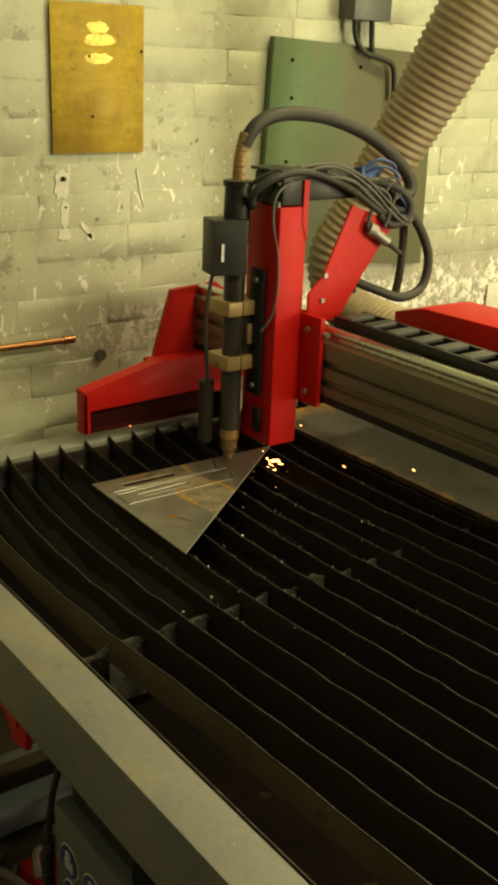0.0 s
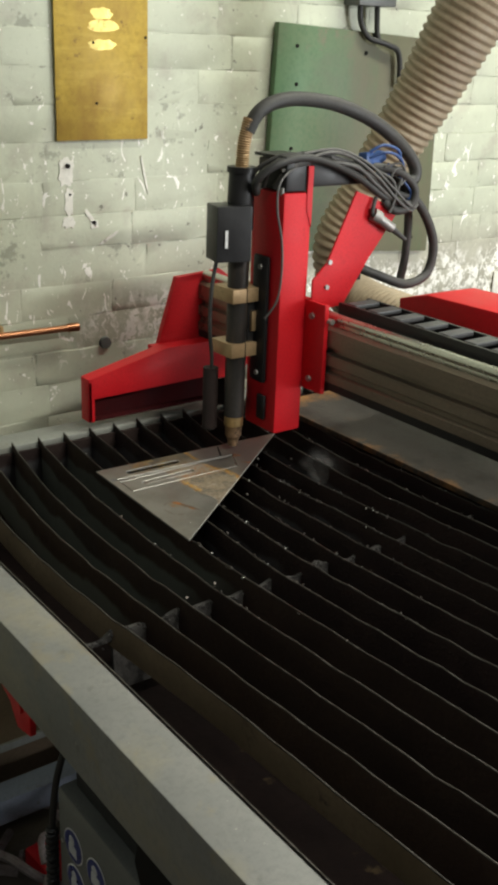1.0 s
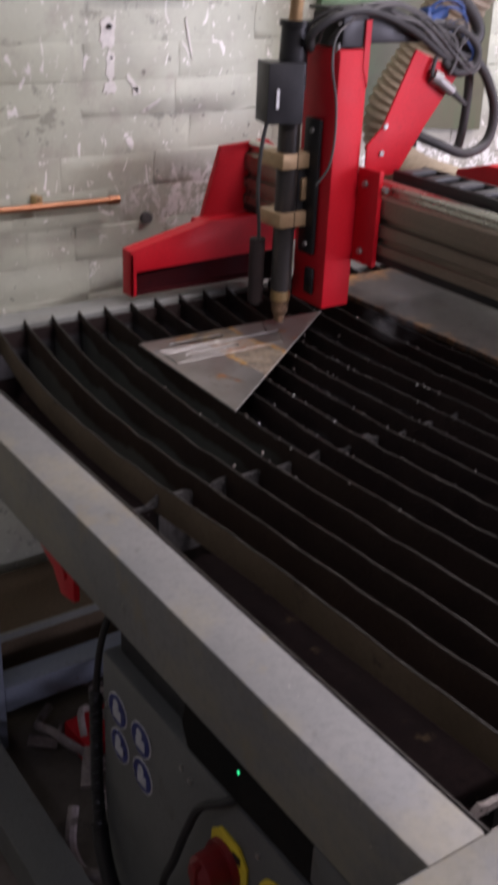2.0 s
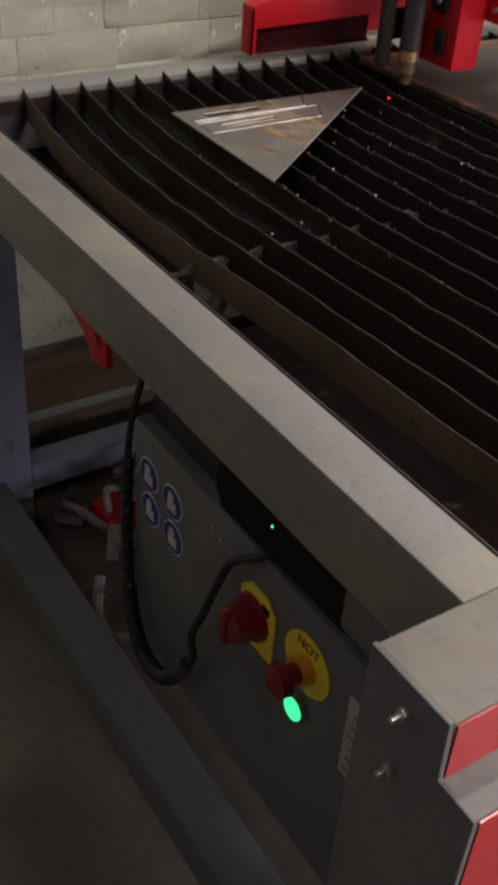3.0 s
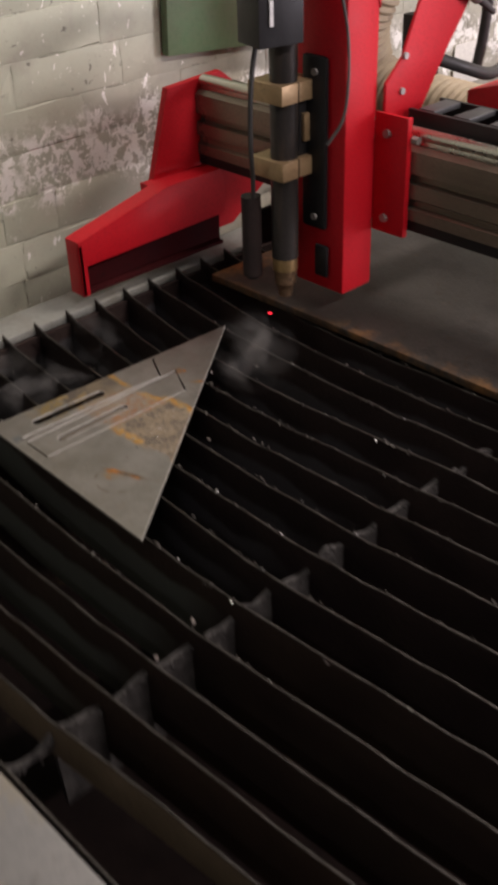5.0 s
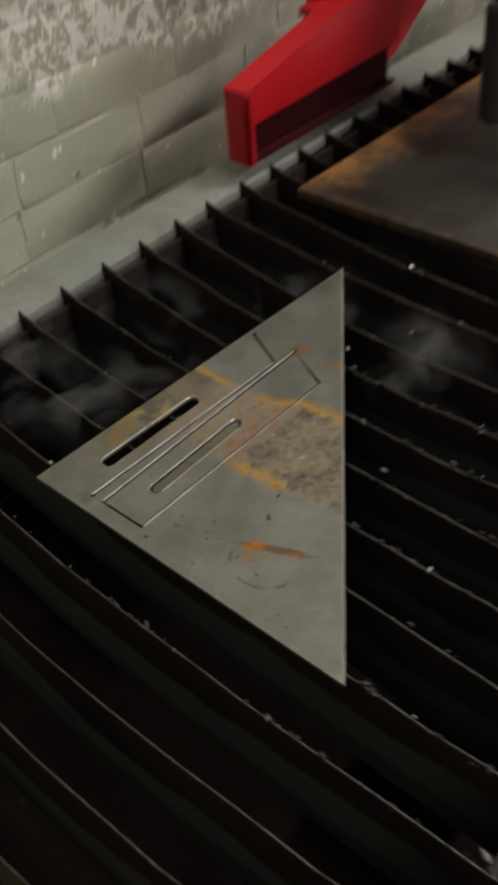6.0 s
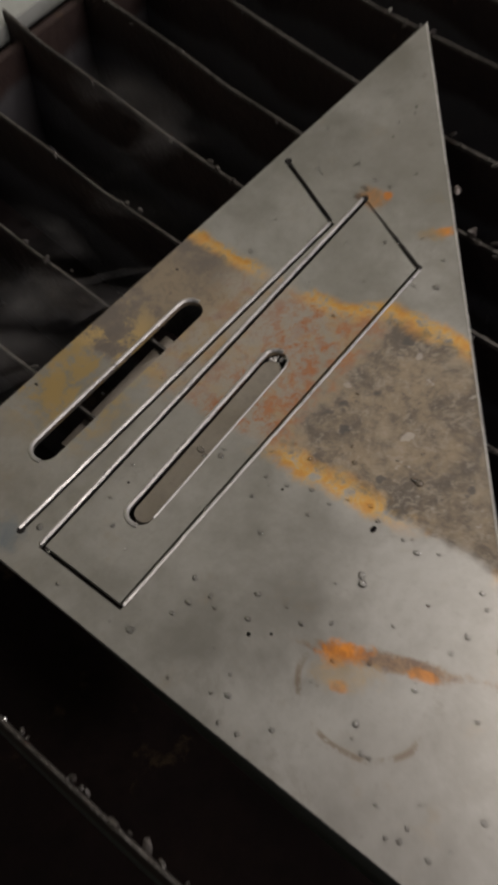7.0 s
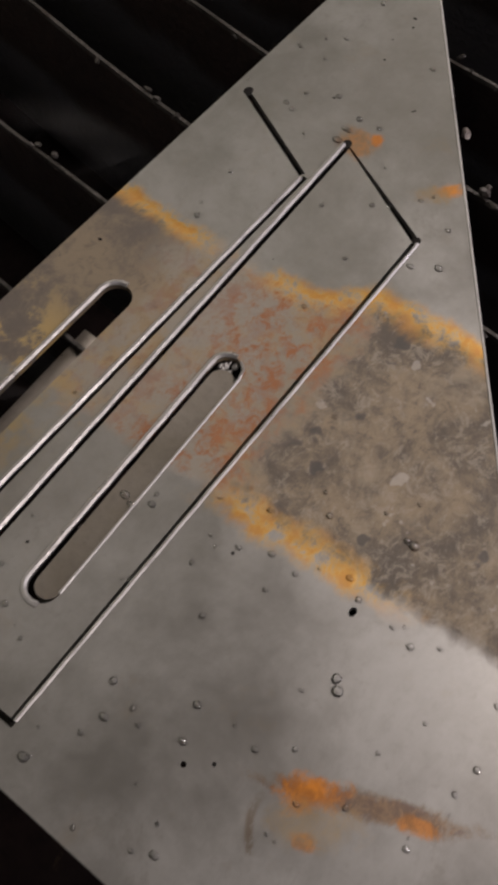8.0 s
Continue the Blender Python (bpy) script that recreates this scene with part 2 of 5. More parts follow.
def rust_edges(m, x_edge, y_edge):
    """Adds ragged orange rust that creeps in from two edges of a sheet."""
    nt = m.node_tree
    L, b = nt.links, nt.nodes["Principled BSDF"]
    src = b.inputs["Base Color"].links[0].from_socket
    tc, sep = nt.nodes.new("ShaderNodeTexCoord"), nt.nodes.new("ShaderNodeSeparateXYZ")
    L.new(tc.outputs["Object"], sep.inputs[0])
    n = nt.nodes.new("ShaderNodeTexNoise")
    n.inputs["Scale"].default_value, n.inputs["Detail"].default_value, n.inputs["Roughness"].default_value = 22, 8, 0.7
    L.new(tc.outputs["Object"], n.inputs["Vector"])

    def calc(op, a, c):
        k = nt.nodes.new("ShaderNodeMath")
        k.operation = op
        for i, v in enumerate((a, c)):
            if isinstance(v, (int, float)):
                k.inputs[i].default_value = v
            else:
                L.new(v, k.inputs[i])
        return k.outputs[0]
    d = calc("MINIMUM", calc("ADD", calc("SUBTRACT", sep.outputs[0], x_edge), 0.04), calc("SUBTRACT", y_edge, sep.outputs[1]))
    d = calc("ADD", d, calc("MULTIPLY", calc("SUBTRACT", n.outputs["Fac"], 0.5), 0.16))
    r = nt.nodes.new("ShaderNodeMapRange")
    r.inputs[1].default_value, r.inputs[2].default_value = 0.055, 0.0
    L.new(d, r.inputs[0])
    mx = nt.nodes.new("ShaderNodeMix")
    mx.data_type = "RGBA"
    L.new(r.outputs[0], mx.inputs[0])
    L.new(src, mx.inputs[6])
    mx.inputs[7].default_value = (0.36, 0.175, 0.05, 1)
    L.new(mx.outputs[2], b.inputs["Base Color"])
    return m


def grey_foot(m, colour, reach):
    """Greyer steel below a wavy limit on a strip that stands on edge."""
    nt = m.node_tree
    L, b = nt.links, nt.nodes["Principled BSDF"]
    src = b.inputs["Base Color"].links[0].from_socket
    tc, sep, mp, n = nt.nodes.new("ShaderNodeTexCoord"), nt.nodes.new("ShaderNodeSeparateXYZ"), nt.nodes.new("ShaderNodeMapping"), nt.nodes.new("ShaderNodeTexNoise")
    L.new(tc.outputs["Object"], sep.inputs[0])
    L.new(tc.outputs["Object"], mp.inputs["Vector"])
    mp.inputs["Scale"].default_value = (14, 9, 9)
    n.inputs["Scale"].default_value, n.inputs["Detail"].default_value = 1.0, 4
    L.new(mp.outputs[0], n.inputs["Vector"])
    k = nt.nodes.new("ShaderNodeMath")
    k.operation = "MULTIPLY_ADD"
    L.new(n.outputs["Fac"], k.inputs[0])
    k.inputs[1].default_value = 0.055
    L.new(sep.outputs[2], k.inputs[2])
    g, far, both = nt.nodes.new("ShaderNodeMapRange"), nt.nodes.new("ShaderNodeMapRange"), nt.nodes.new("ShaderNodeMath")
    g.inputs[1].default_value, g.inputs[2].default_value = 0.892, 0.884
    L.new(k.outputs[0], g.inputs[0])
    far.inputs[1].default_value, far.inputs[2].default_value, far.inputs[4].default_value = 0.02, 0.10, reach
    L.new(sep.outputs[1], far.inputs[0])
    both.operation = "MULTIPLY"
    L.new(g.outputs[0], both.inputs[0])
    L.new(far.outputs[0], both.inputs[1])
    mx = nt.nodes.new("ShaderNodeMix")
    mx.data_type = "RGBA"
    L.new(both.outputs[0], mx.inputs[0])
    L.new(src, mx.inputs[6])
    mx.inputs[7].default_value = (*colour, 1)
    L.new(mx.outputs[2], b.inputs["Base Color"])
    return m


# near slats: cleaner steel below the limit of soot
grey_foot(M_DULLSLAT, (0.10, 0.109, 0.097), 0.9)
# burnt slats: grey paints the lit lower part of their faces
grey_foot(M_SLAT, (0.07, 0.07, 0.075), 0.7)
rust_edges(M_SHEET, -0.547, 0.555)
M_BLUECLIP = nmat("blue_plastic", (0.025, 0.065, 0.20), (0.035, 0.085, 0.26), 0.4, scale=9)
M_WIRE = nmat("grey_wire", (0.075, 0.073, 0.07), (0.11, 0.105, 0.10), 0.5, scale=20)
M_DARKHOLE = nmat("dark_hole", (0.01, 0.01, 0.01), (0.02, 0.018, 0.016), 0.9, spec=0.05)
# the machine red darkened, for shade inside the gantry foot
M_REDSHADE = nmat("shaded_red", (0.035, 0.004, 0.005), (0.05, 0.006, 0.007), 0.8, scale=14, c3=(0.01, 0.008, 0.008), spec=0.1)
M_REDGLOSS = nmat("glossy_red", (0.42, 0.012, 0.016), (0.48, 0.016, 0.02), 0.2, scale=6, fine=220, bump=0.03, rvar=0.06, spec=1.0)
M_LASER = nmat("laser_red", (0.8, 0.02, 0.03), (0.9, 0.03, 0.04), 0.5, emit=((1.0, 0.03, 0.05), 1.5))
M_SPARK = nmat("spark", (1, 0.6, 0.2), (1, 0.7, 0.3), 0.5, emit=((1.0, 0.40, 0.20), 16.0))
overlay(M_RIMPALE, (0.15, 0.135, 0.105), (14, 9, 5), 0.52, 0.75, 0.6)
overlay(M_GREYPAINT, (0.075, 0.07, 0.06), (30, 30, 30), 0.62, 0.72, 0.5)
overlay(M_GREYPAINT, (0.24, 0.235, 0.21), (9, 5, 9), 0.5, 0.75, 0.5)
overlay(M_GREYPAINT, (0.42, 0.40, 0.34), (70, 70, 70), 0.685, 0.70, 0.7)
overlay(M_GREYPAINT, (0.25, 0.225, 0.15), (6, 4, 6), 0.47, 0.64, 0.65)
overlay(M_TORCH, (0.07, 0.05, 0.038), (50, 50, 9), 0.48, 0.7, 0.7)
overlay(M_HOSE, (0.17, 0.13, 0.095), (7, 7, 4), 0.45, 0.7, 0.6)
overlay(M_ALU, (0.12, 0.095, 0.07), (9, 2, 60), 0.45, 0.7, 0.5)
overlay(M_SHEET, (0.03, 0.026, 0.024), (16, 12, 1), 0.5, 0.62, 0.7)
overlay(M_SHEET, (0.05, 0.03, 0.018), (75, 75, 75), 0.60, 0.66, 0.85)

# large unseen lights, added: strips under the ceiling and a daylight-coloured side light
LAMPS = [(2.0, 0.95, 0), (0.85, -1.4, 0), (-1.7, -0.2, 90)]
area("added_strip_light", (2.0, 0.95, 3.2), (2.0, 0.95, 0), 1.25, 0.14, 50, (1.0, 0.98, 0.84))
area("added_strip_light", (0.85, -1.4, 3.2), (0.85, -1.4, 0), 1.25, 0.14, 100, (1.0, 0.97, 0.86))
# weak cool fill added for faces turned to -x
area("added_strip_light", (-1.7, -0.2, 3.2), (-1.7, -0.2, 0), 0.14, 1.25, 5.5, (0.9, 0.96, 1.0))
area("added_side_light", (3.6, -2.3, 1.4), (1.0, 1.2, 1.2), 1.2, 2.0, 115, (0.97, 0.98, 1.0))

# ---- setting ----
WALL, RIM, SLAT = 1.92, 0.89, 0.90


def room():
    bm = B()
    box(bm, -3.2, 5.2, -4.2, 2.3, -0.2, 0.0)
    solo("floor", bm, M_FLOOR, "worn dark concrete workshop floor", kind="structure")
    # ceiling and three walls are added out of view to shape the bounce
    bm = B()
    box(bm, -3.2, 5.2, -4.2, 2.3, 3.3, 3.45)
    solo("ceiling", bm, M_ROOMGREY, "unseen grey ceiling added to close the room", kind="structure")
    for nm, a in (("wall_west", (-3.2, -3.0, -4.2, 2.1)), ("wall_east", (5.0, 5.2, -4.2, 2.1)), ("wall_south", (-3.0, 5.0, -4.2, -4.0))):
        bm = B()
        box(bm, *a, 0.0, 3.3)
        solo(nm, bm, M_ROOMGREY, "unseen grey wall added to close the room", kind="structure")


room()


# ---- cutting table ----
EXTRA = (-0.022, -0.020, -0.024, -0.014, -0.008, -0.004, -0.010, -0.014, -0.020, -0.024, -0.028, -0.018)


def slat_line(k, y):
    """Slat k at y: held at both ends and at the cross bar, bowed between."""
    near, cross, tip = 0.165 + 0.0572 * k, 0.127 + 0.0562 * k, 0.171 + 0.0557 * k
    if y < 0.965:
        u = (y - 0.31) / 0.655
        bow = 0.008 * math.sin(math.pi * max(u, 0.0) ** 1.6) if k == 0 else 0.0
        return near + (cross - near) * u + bow
    u = (y - 0.965) / 0.667
    return cross + (tip - cross) * u + EXTRA[k % 12] * math.sin(math.pi * min(u, 1)) ** 1.2


def slat_x(k, y):
    ws = [(d, math.exp(-(d / 0.05) ** 2)) for d in (-0.10, -0.05, 0.0, 0.05, 0.10)]
    if y > 1.53:
        ws = [(0.0, 1.0)]
    x = sum(slat_line(k, y + d) * w for d, w in ws) / sum(w for _, w in ws)
    return x + 0.0018 * noise.noise(Vector((k * 1.7, y * 3.2, 3.1)))


def build_table():
    t = thing("cutting_table", (0.9, 0.95, 0.0), "grey painted steel plasma cutting table with a bed of burnt slats", "cutting table")
    bm = B()
    prism(bm, [(0.003, 0.782), (0.003, RIM), (0.070, RIM), (0.070, RIM - 0.012), (0.02, RIM - 0.012), (0.02, 0.782)], "y", 0.299, 1.70, 0.004)
    part("end_rim", bm, M_GREYPAINT, t, "scuffed pale grey steel rim")
    bm = B()
    prism(bm, [(1.632, RIM + 0.006), (1.70, RIM + 0.006), (1.70, 0.75), (1.69, 0.75), (1.69, RIM - 0.006), (1.632, RIM - 0.006)], "x", 0.0, 2.6, 0.002)
    part("wall_side_rim", bm, M_RIMPALE, t, "pale grey rim along the wall")
    bm = B()
    box(bm, 0.066, 2.5, 1.618, 1.624, 0.80, SLAT - 0.012)
    part("notched_bar", bm, M_SLAT, t)
    bm = B()
    box(bm, 0.0745, 0.0765, 0.30, 1.62, 0.76, RIM - 0.003)
    part("inner_lip", bm, M_EDGE, t, "thin bare steel lip inside the rim")
    # side beam at the operator's side: stepped section
    bm = B()
    prism(bm, [(0.2978, RIM), (0.2978, 0.45), (0.165, 0.45), (0.165, 0.824), (0.207, 0.824), (0.207, RIM)], "x", -0.088, 2.6, 0.001)
    part("side_beam", bm, M_GREYPAINT, t, "grey stepped side beam")
    bm = B()
    box(bm, -0.0862, 2.6, 0.2045, 0.207 - 0.0005, 0.826, RIM - 0.003)
    box(bm, -0.0862, 2.6, 0.1625, 0.1645, 0.55, 0.821)
    part("red_side_cover", bm, M_REDGLOSS, t, "glossy red strip on the side beam")
    bm = B()
    prism(bm, [(0.3005, RIM + 0.001), (0.207, RIM + 0.001), (0.2045, 0.828), (0.163, 0.826), (0.163, 0.2), (0.3005, 0.2)], "x", -0.094, -0.0885, 0.0012)
    part("end_plate", bm, M_DARKPAINT, t, "dark grey end plate with a stepped edge")
    bm = B()
    box(bm, -0.088, 0.0025, 0.298, 0.3003, 0.2, RIM - 0.003)
    box(bm, 0.0025, 0.30, 0.298, 0.3003, 0.2, 0.78)
    part("corner_plate", bm, M_DARKPAINT, t)
    bm = B()
    box(bm, 0.0035, 0.018, 0.301, 0.445, 0.728, 0.781, 0.006)
    part("rim_skirt", bm, M_DARKPAINT, t, "rounded lower skirt of the rim")
    bm = B()
    prism(bm, [(0.2985, RIM - 0.004), (0.2985, 0.80), (0.3015, 0.80), (0.3015, RIM - 0.004)], "x", 0.078, 2.5)
    part("beam_lip", bm, M_BARESTEEL, t, "bare steel lip along the side beam")
    # bars under the slats
    for y, nm in ((0.965, "cross_bar"), (0.335, "near_bar")):
        bm = B()
        top = [(0.08 + 2.42 * i / 240, SLAT - 0.026 + 0.014 * noise.noise(Vector((i * 0.37, y * 9, 1.5))) + 0.005 * noise.noise(Vector((i * 1.3, y * 9, 4.5)))) for i in range(241)]
        prism(bm, [(0.128, 0.862), (0.08, 0.862)] + top + [(2.5, 0.78), (0.132, 0.78)], "y", y - 0.003, y + 0.003)
        bar = part(nm, bm, M_CRUST if y > 0.5 else M_BARESTEEL, t, "burnt steel cross bar notched for the slats", shade=0)
        bm = B()
        rnd = random.Random(int(y * 100))
        for i in range(1, 240):
            x, z = top[i]
            for _ in range(3 if y > 0.5 else 1):
                r = rnd.uniform(0.0015, 0.0042)
                bmesh.ops.create_icosphere(bm, subdivisions=1, radius=r, matrix=pose(x + rnd.uniform(-0.005, 0.005), y - 0.002, z - abs(rnd.gauss(0, 0.007)), rnd.uniform(0, 180), rnd.uniform(0, 180), 0) @ Matrix.Diagonal((1, 0.6, rnd.uniform(0.6, 1.6), 1)))
        ob = part("slag_crust", bm, M_CRUST, bar, "lumpy grey slag on the cross bar", shade=0)
        ob["kind"] = "stuff"
    # shallow tray and its sides, with the shade of depth in their colour
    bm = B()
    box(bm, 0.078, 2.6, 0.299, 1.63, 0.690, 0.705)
    part("tray", bm, M_TRAY, t, "tray under the slats, near-black for deep shade")
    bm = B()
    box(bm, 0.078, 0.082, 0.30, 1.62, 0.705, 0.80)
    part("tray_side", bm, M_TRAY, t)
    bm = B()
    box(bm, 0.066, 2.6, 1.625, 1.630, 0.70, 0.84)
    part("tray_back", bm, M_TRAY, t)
    # slats, each a thin bowed strip on edge with a ragged burnt top
    for k in range(42):
        bm = B()
        n = 36 if k < 16 else 14
        cols = []
        rnd = random.Random(k)
        for i in range(n + 1):
            y = 0.295 + (1.634 - 0.295) * i / n
            x = slat_x(k, y)
            lean = 0.006 * noise.noise(Vector((k * 2.1, y * 1.4, 9.0)))
            top = SLAT - 0.0015 - (abs(rnd.gauss(0, 0.0016)) if 0.45 < y < 1.5 else 0) + (0.006 if i == n else 0)
            w = 0.0012
            foot = 0.853 + 0.004 * noise.noise(Vector((y * 5, 1.1, 0.4))) if k == 0 else 0.81
            cols.append([bm.verts.new(c) for c in ((x - w, y, foot), (x - w + lean, y, top - 0.002), (x - w * 0.6 + lean, y, top), (x + w * 0.6 + lean, y, top), (x + w + lean, y, top - 0.002), (x + w, y, foot))])
        for a, b in zip(cols, cols[1:]):
            for j in range(6):
                f = bm.faces.new((a[j], a[(j + 1) % 6], b[(j + 1) % 6], b[j]))
                f.material_index = 1 if j in (1, 2, 3) else 0
        bm.faces.new(cols[0])
        bm.faces.new(cols[-1][::-1])
        bmesh.ops.recalc_face_normals(bm, faces=bm.faces[:])
        ob = part("slat", bm, M_BROWNSLAT if k == 0 else M_DULLSLAT if k < 5 else M_SLAT, t, shade=0)
        ob.data.materials.append(M_EDGE)
    # lumps of melted spatter along the slat tops
    for bright, n, nm in ((False, 900, "spatter"), (True, 95, "bright_spatter")):
        bm = B()
        rnd = random.Random(31 if bright else 30)
        for _ in range(n):
            k, y = rnd.choice(range(3, 19)), rnd.gauss(1.16, 0.2)
            if not 0.7 < y < 1.6:
                continue
            r = rnd.uniform(0.0006, 0.0018) * (1.0 if bright else 1.1)
            bmesh.ops.create_icosphere(bm, subdivisions=1, radius=r, matrix=pose(slat_x(k, y) + rnd.uniform(-0.002, 0.002), y, SLAT - rnd.uniform(0.001, 0.006), rnd.uniform(0, 180), rnd.uniform(0, 180), 0) @ Matrix.Diagonal((1, rnd.uniform(0.8, 2.4), rnd.uniform(0.6, 1.2), 1)))
        ob = part(nm, bm, M_CHROME if bright else M_EDGE, t, "beads of spatter on the slat tops")
        ob["kind"] = "stuff"
    rnd = random.Random(17)
    for x, y, ln, turn in ((0.303, 0.968, 0.010, 62), (0.245, 0.954, 0.007, 20), (0.533, 1.204, 0.008, 70), (0.650, 1.329, 0.006, 35), (0.705, 1.296, 0.005, 80)):
        bm = B()
        bmesh.ops.create_icosphere(bm, subdivisions=2, radius=0.5)
        for v in bm.verts:
            v.co *= rnd.uniform(0.75, 1.2)
        bmesh.ops.transform(bm, verts=bm.verts[:], matrix=pose(x, y, SLAT - 0.0005, 12, 8, turn) @ Matrix.Diagonal((ln, 0.0038, 0.0035, 1)))
        part("slag_chunk", bm, M_BARESTEEL, t, "bright chip of slag on a slat", shade=0)
    # frame underneath
    for x, y in ((0.06, 1.58), (2.5, 1.58), (2.5, 0.35), (1.2, 1.58)):
        bm = B()
        box(bm, x - 0.04, x + 0.04, y - 0.04, y + 0.04, 0.0, 0.69, 0.004)
        part("leg", bm, M_BLUEPAINT, t)
    bm = B()
    box(bm, -0.04, 0.04, 0.30, 1.54, 0.06, 0.14, 0.004)
    part("end_foot_beam", bm, M_DARKPAINT, t)
    bm = B()
    box(bm, 0.10, 2.46, 1.54, 1.60, 0.095, 0.155, 0.004)
    part("wall_foot_beam", bm, M_BLUEPAINT, t, "blue-grey lower frame beam")
    bm = B()
    box(bm, 0.0, 0.08, 0.20, 0.30, 0.0, 0.45, 0.004)
    part("leg", bm, M_DARKPAINT, t)
    bm = B()
    prism(bm, [(1.03, 0.775), (1.19, 0.778), (1.165, 0.748), (1.10, 0.722), (1.075, 0.690), (1.03, 0.70)], "x", 0.03, 0.04, 0.002)
    rod(bm, (0.030, 1.06, 0.735), (0.0255, 1.06, 0.735), 0.010, 14)
    part("red_bracket", bm, M_RED, t, "small red bracket under the rim")
    return t


build_table()


# ---- control box under the rim ----
def disc(bm, x, y, z, r, d, n=28):
    return rod(bm, (x, y, z), (x - d, y, z), r, n)


def build_control():
    PX = 0.025
    t = thing("control_box", (0.1, 0.65, 0.28), "dark grey steel control box with switches hung under the table rim", "control box")
    bm = B()
    box(bm, PX, 0.30, 0.362, 0.938, 0.27, 0.681, 0.009)
    part("housing", bm, M_DARKPAINT, t)
    bm = B()
    prism(bm, [(0.43, 0.735), (0.43, 0.772), (0.695, 0.778), (0.705, 0.735), (0.69, 0.705), (0.445, 0.712)], "x", 0.012, 0.066, 0.004)
    part("black_slot", bm, M_DARKHOLE, t, "black plastic strip with a small status light")
    # added black block that stands in for the shadow under the rim
    bm = B()
    box(bm, 0.046, 0.072, 0.45, 0.92, 0.682, 0.775, 0.003)
    part("mounting_channel", bm, M_BLACK, t, "dark filler added for the shade above the box")
    bm = B()
    rod(bm, (0.0122, 0.583, 0.755), (0.0108, 0.583, 0.755), 0.0017, 10)
    part("status_light", bm, M_GREENLAMP, t)
    for y, z in ((0.889, 0.611), (0.824, 0.609), (0.884, 0.553), (0.820, 0.550)):
        bm = B()
        disc(bm, PX - 0.0004, y, z, 0.0265, 0.0008)
        st = part("sticker", bm, M_WHITE, t, "round blue and white safety sticker")
        bm = B()
        disc(bm, PX - 0.0012, y, z, 0.0245, 0.0006)
        part("blue_field", bm, M_BLUESTICK, st)
        bm = B()
        disc(bm, PX - 0.0018, y + 0.003, z + 0.009, 0.0075, 0.0006, 14)
        box(bm, PX - 0.0024, PX - 0.0018, y - 0.011, y + 0.012, z - 0.015, z + 0.002, 0.0002)
        part("pictogram", bm, M_PRINT, st)
    # main switch
    bm = B()
    prism(bm, [(0.572, 0.535), (0.646, 0.535), (0.646, 0.612), (0.628, 0.63), (0.590, 0.63), (0.572, 0.612)], "x", PX - 0.004, PX - 0.0003, 0.001)
    ms = part("switch_plate", bm, M_YELLOW, t, "yellow main switch plate")
    bm = B()
    rod(bm, (PX - 0.004, 0.615, 0.583), (PX - 0.012, 0.615, 0.583), 0.033, 32, 0.031)
    rod(bm, (PX - 0.012, 0.615, 0.583), (PX - 0.038, 0.615, 0.583), 0.027, 32, 0.024)
    rod(bm, (PX - 0.038, 0.615, 0.583), (PX - 0.046, 0.615, 0.583), 0.024, 32, 0.015)
    box(bm, PX - 0.050, PX - 0.030, 0.609, 0.621, 0.560, 0.606, 0.004)
    part("rotary_knob", bm, M_KNOB, ms, "red rotary main switch knob")
    bm = B()
    box(bm, PX - 0.0046, PX - 0.0041, 0.584, 0.600, 0.606, 0.618)
    part("print_bar", bm, M_BLACK, ms)
    # emergency stop
    bm = B()
    disc(bm, PX - 0.0003, 0.508, 0.599, 0.043, 0.002, 40)
    es = part("stop_disc", bm, M_YELLOW, t, "yellow emergency stop disc")
    bm = B()
    disc(bm, PX - 0.002, 0.508, 0.594, 0.019, 0.014)
    part("collar", bm, M_ORANGE, es)
    bm = B()
    rod(bm, (PX - 0.016, 0.508, 0.594), (PX - 0.034, 0.508, 0.594), 0.013, 24)
    rod(bm, (PX - 0.034, 0.508, 0.594), (PX - 0.046, 0.508, 0.594), 0.022, 28, 0.020)
    rod(bm, (PX - 0.046, 0.508, 0.594), (PX - 0.051, 0.508, 0.594), 0.020, 28, 0.012)
    part("mushroom_button", bm, M_KNOB, es, "red mushroom stop button")
    cu = bpy.data.curves.new("stop_word", "FONT")
    cu.body, cu.size, cu.extrude, cu.align_x = "NOT", 0.019, 0.0003, "CENTER"
    tx = new("stop_word", cu)
    tx.data.materials.append(M_BLACK)
    tx.parent = es
    tx.matrix_basis = Matrix.Translation(Vector((PX - 0.0027, 0.508, 0.620)) - origin_of(t)) @ pose(0, 0, 0, 90, 0, -90)
    # lit green button
    bm = B()
    disc(bm, PX - 0.0003, 0.512, 0.524, 0.0165, 0.010)
    gb = part("button_ring", bm, M_CHROME, t, "chrome ring of the green button")
    bm = B()
    rod(bm, (PX - 0.010, 0.512, 0.524), (PX - 0.013, 0.512, 0.524), 0.0155, 24, 0.0148)
    part("green_lens", bm, M_GREENLAMP, gb, "lit green push button lens")
    bm = B()
    box(bm, PX - 0.0012, PX - 0.0002, 0.408, 0.431, 0.499, 0.626, 0.0003)
    lb = part("type_plate", bm, M_PLATEGREY, t, "small pale type plate with unreadable print")
    bm = B()
    for i in range(6):
        box(bm, PX - 0.0018, PX - 0.0013, 0.413, 0.425 - 0.003 * (i % 3), 0.51 + 0.018 * i, 0.514 + 0.018 * i)
    part("print_bar", bm, M_DARKPAINT, lb)
    for y, z in ((0.250, 0.860), (0.252, 0.790)):
        bm = B()
        rod(bm, (-0.0943, y, z), (-0.100, y, z), 0.006, 6)
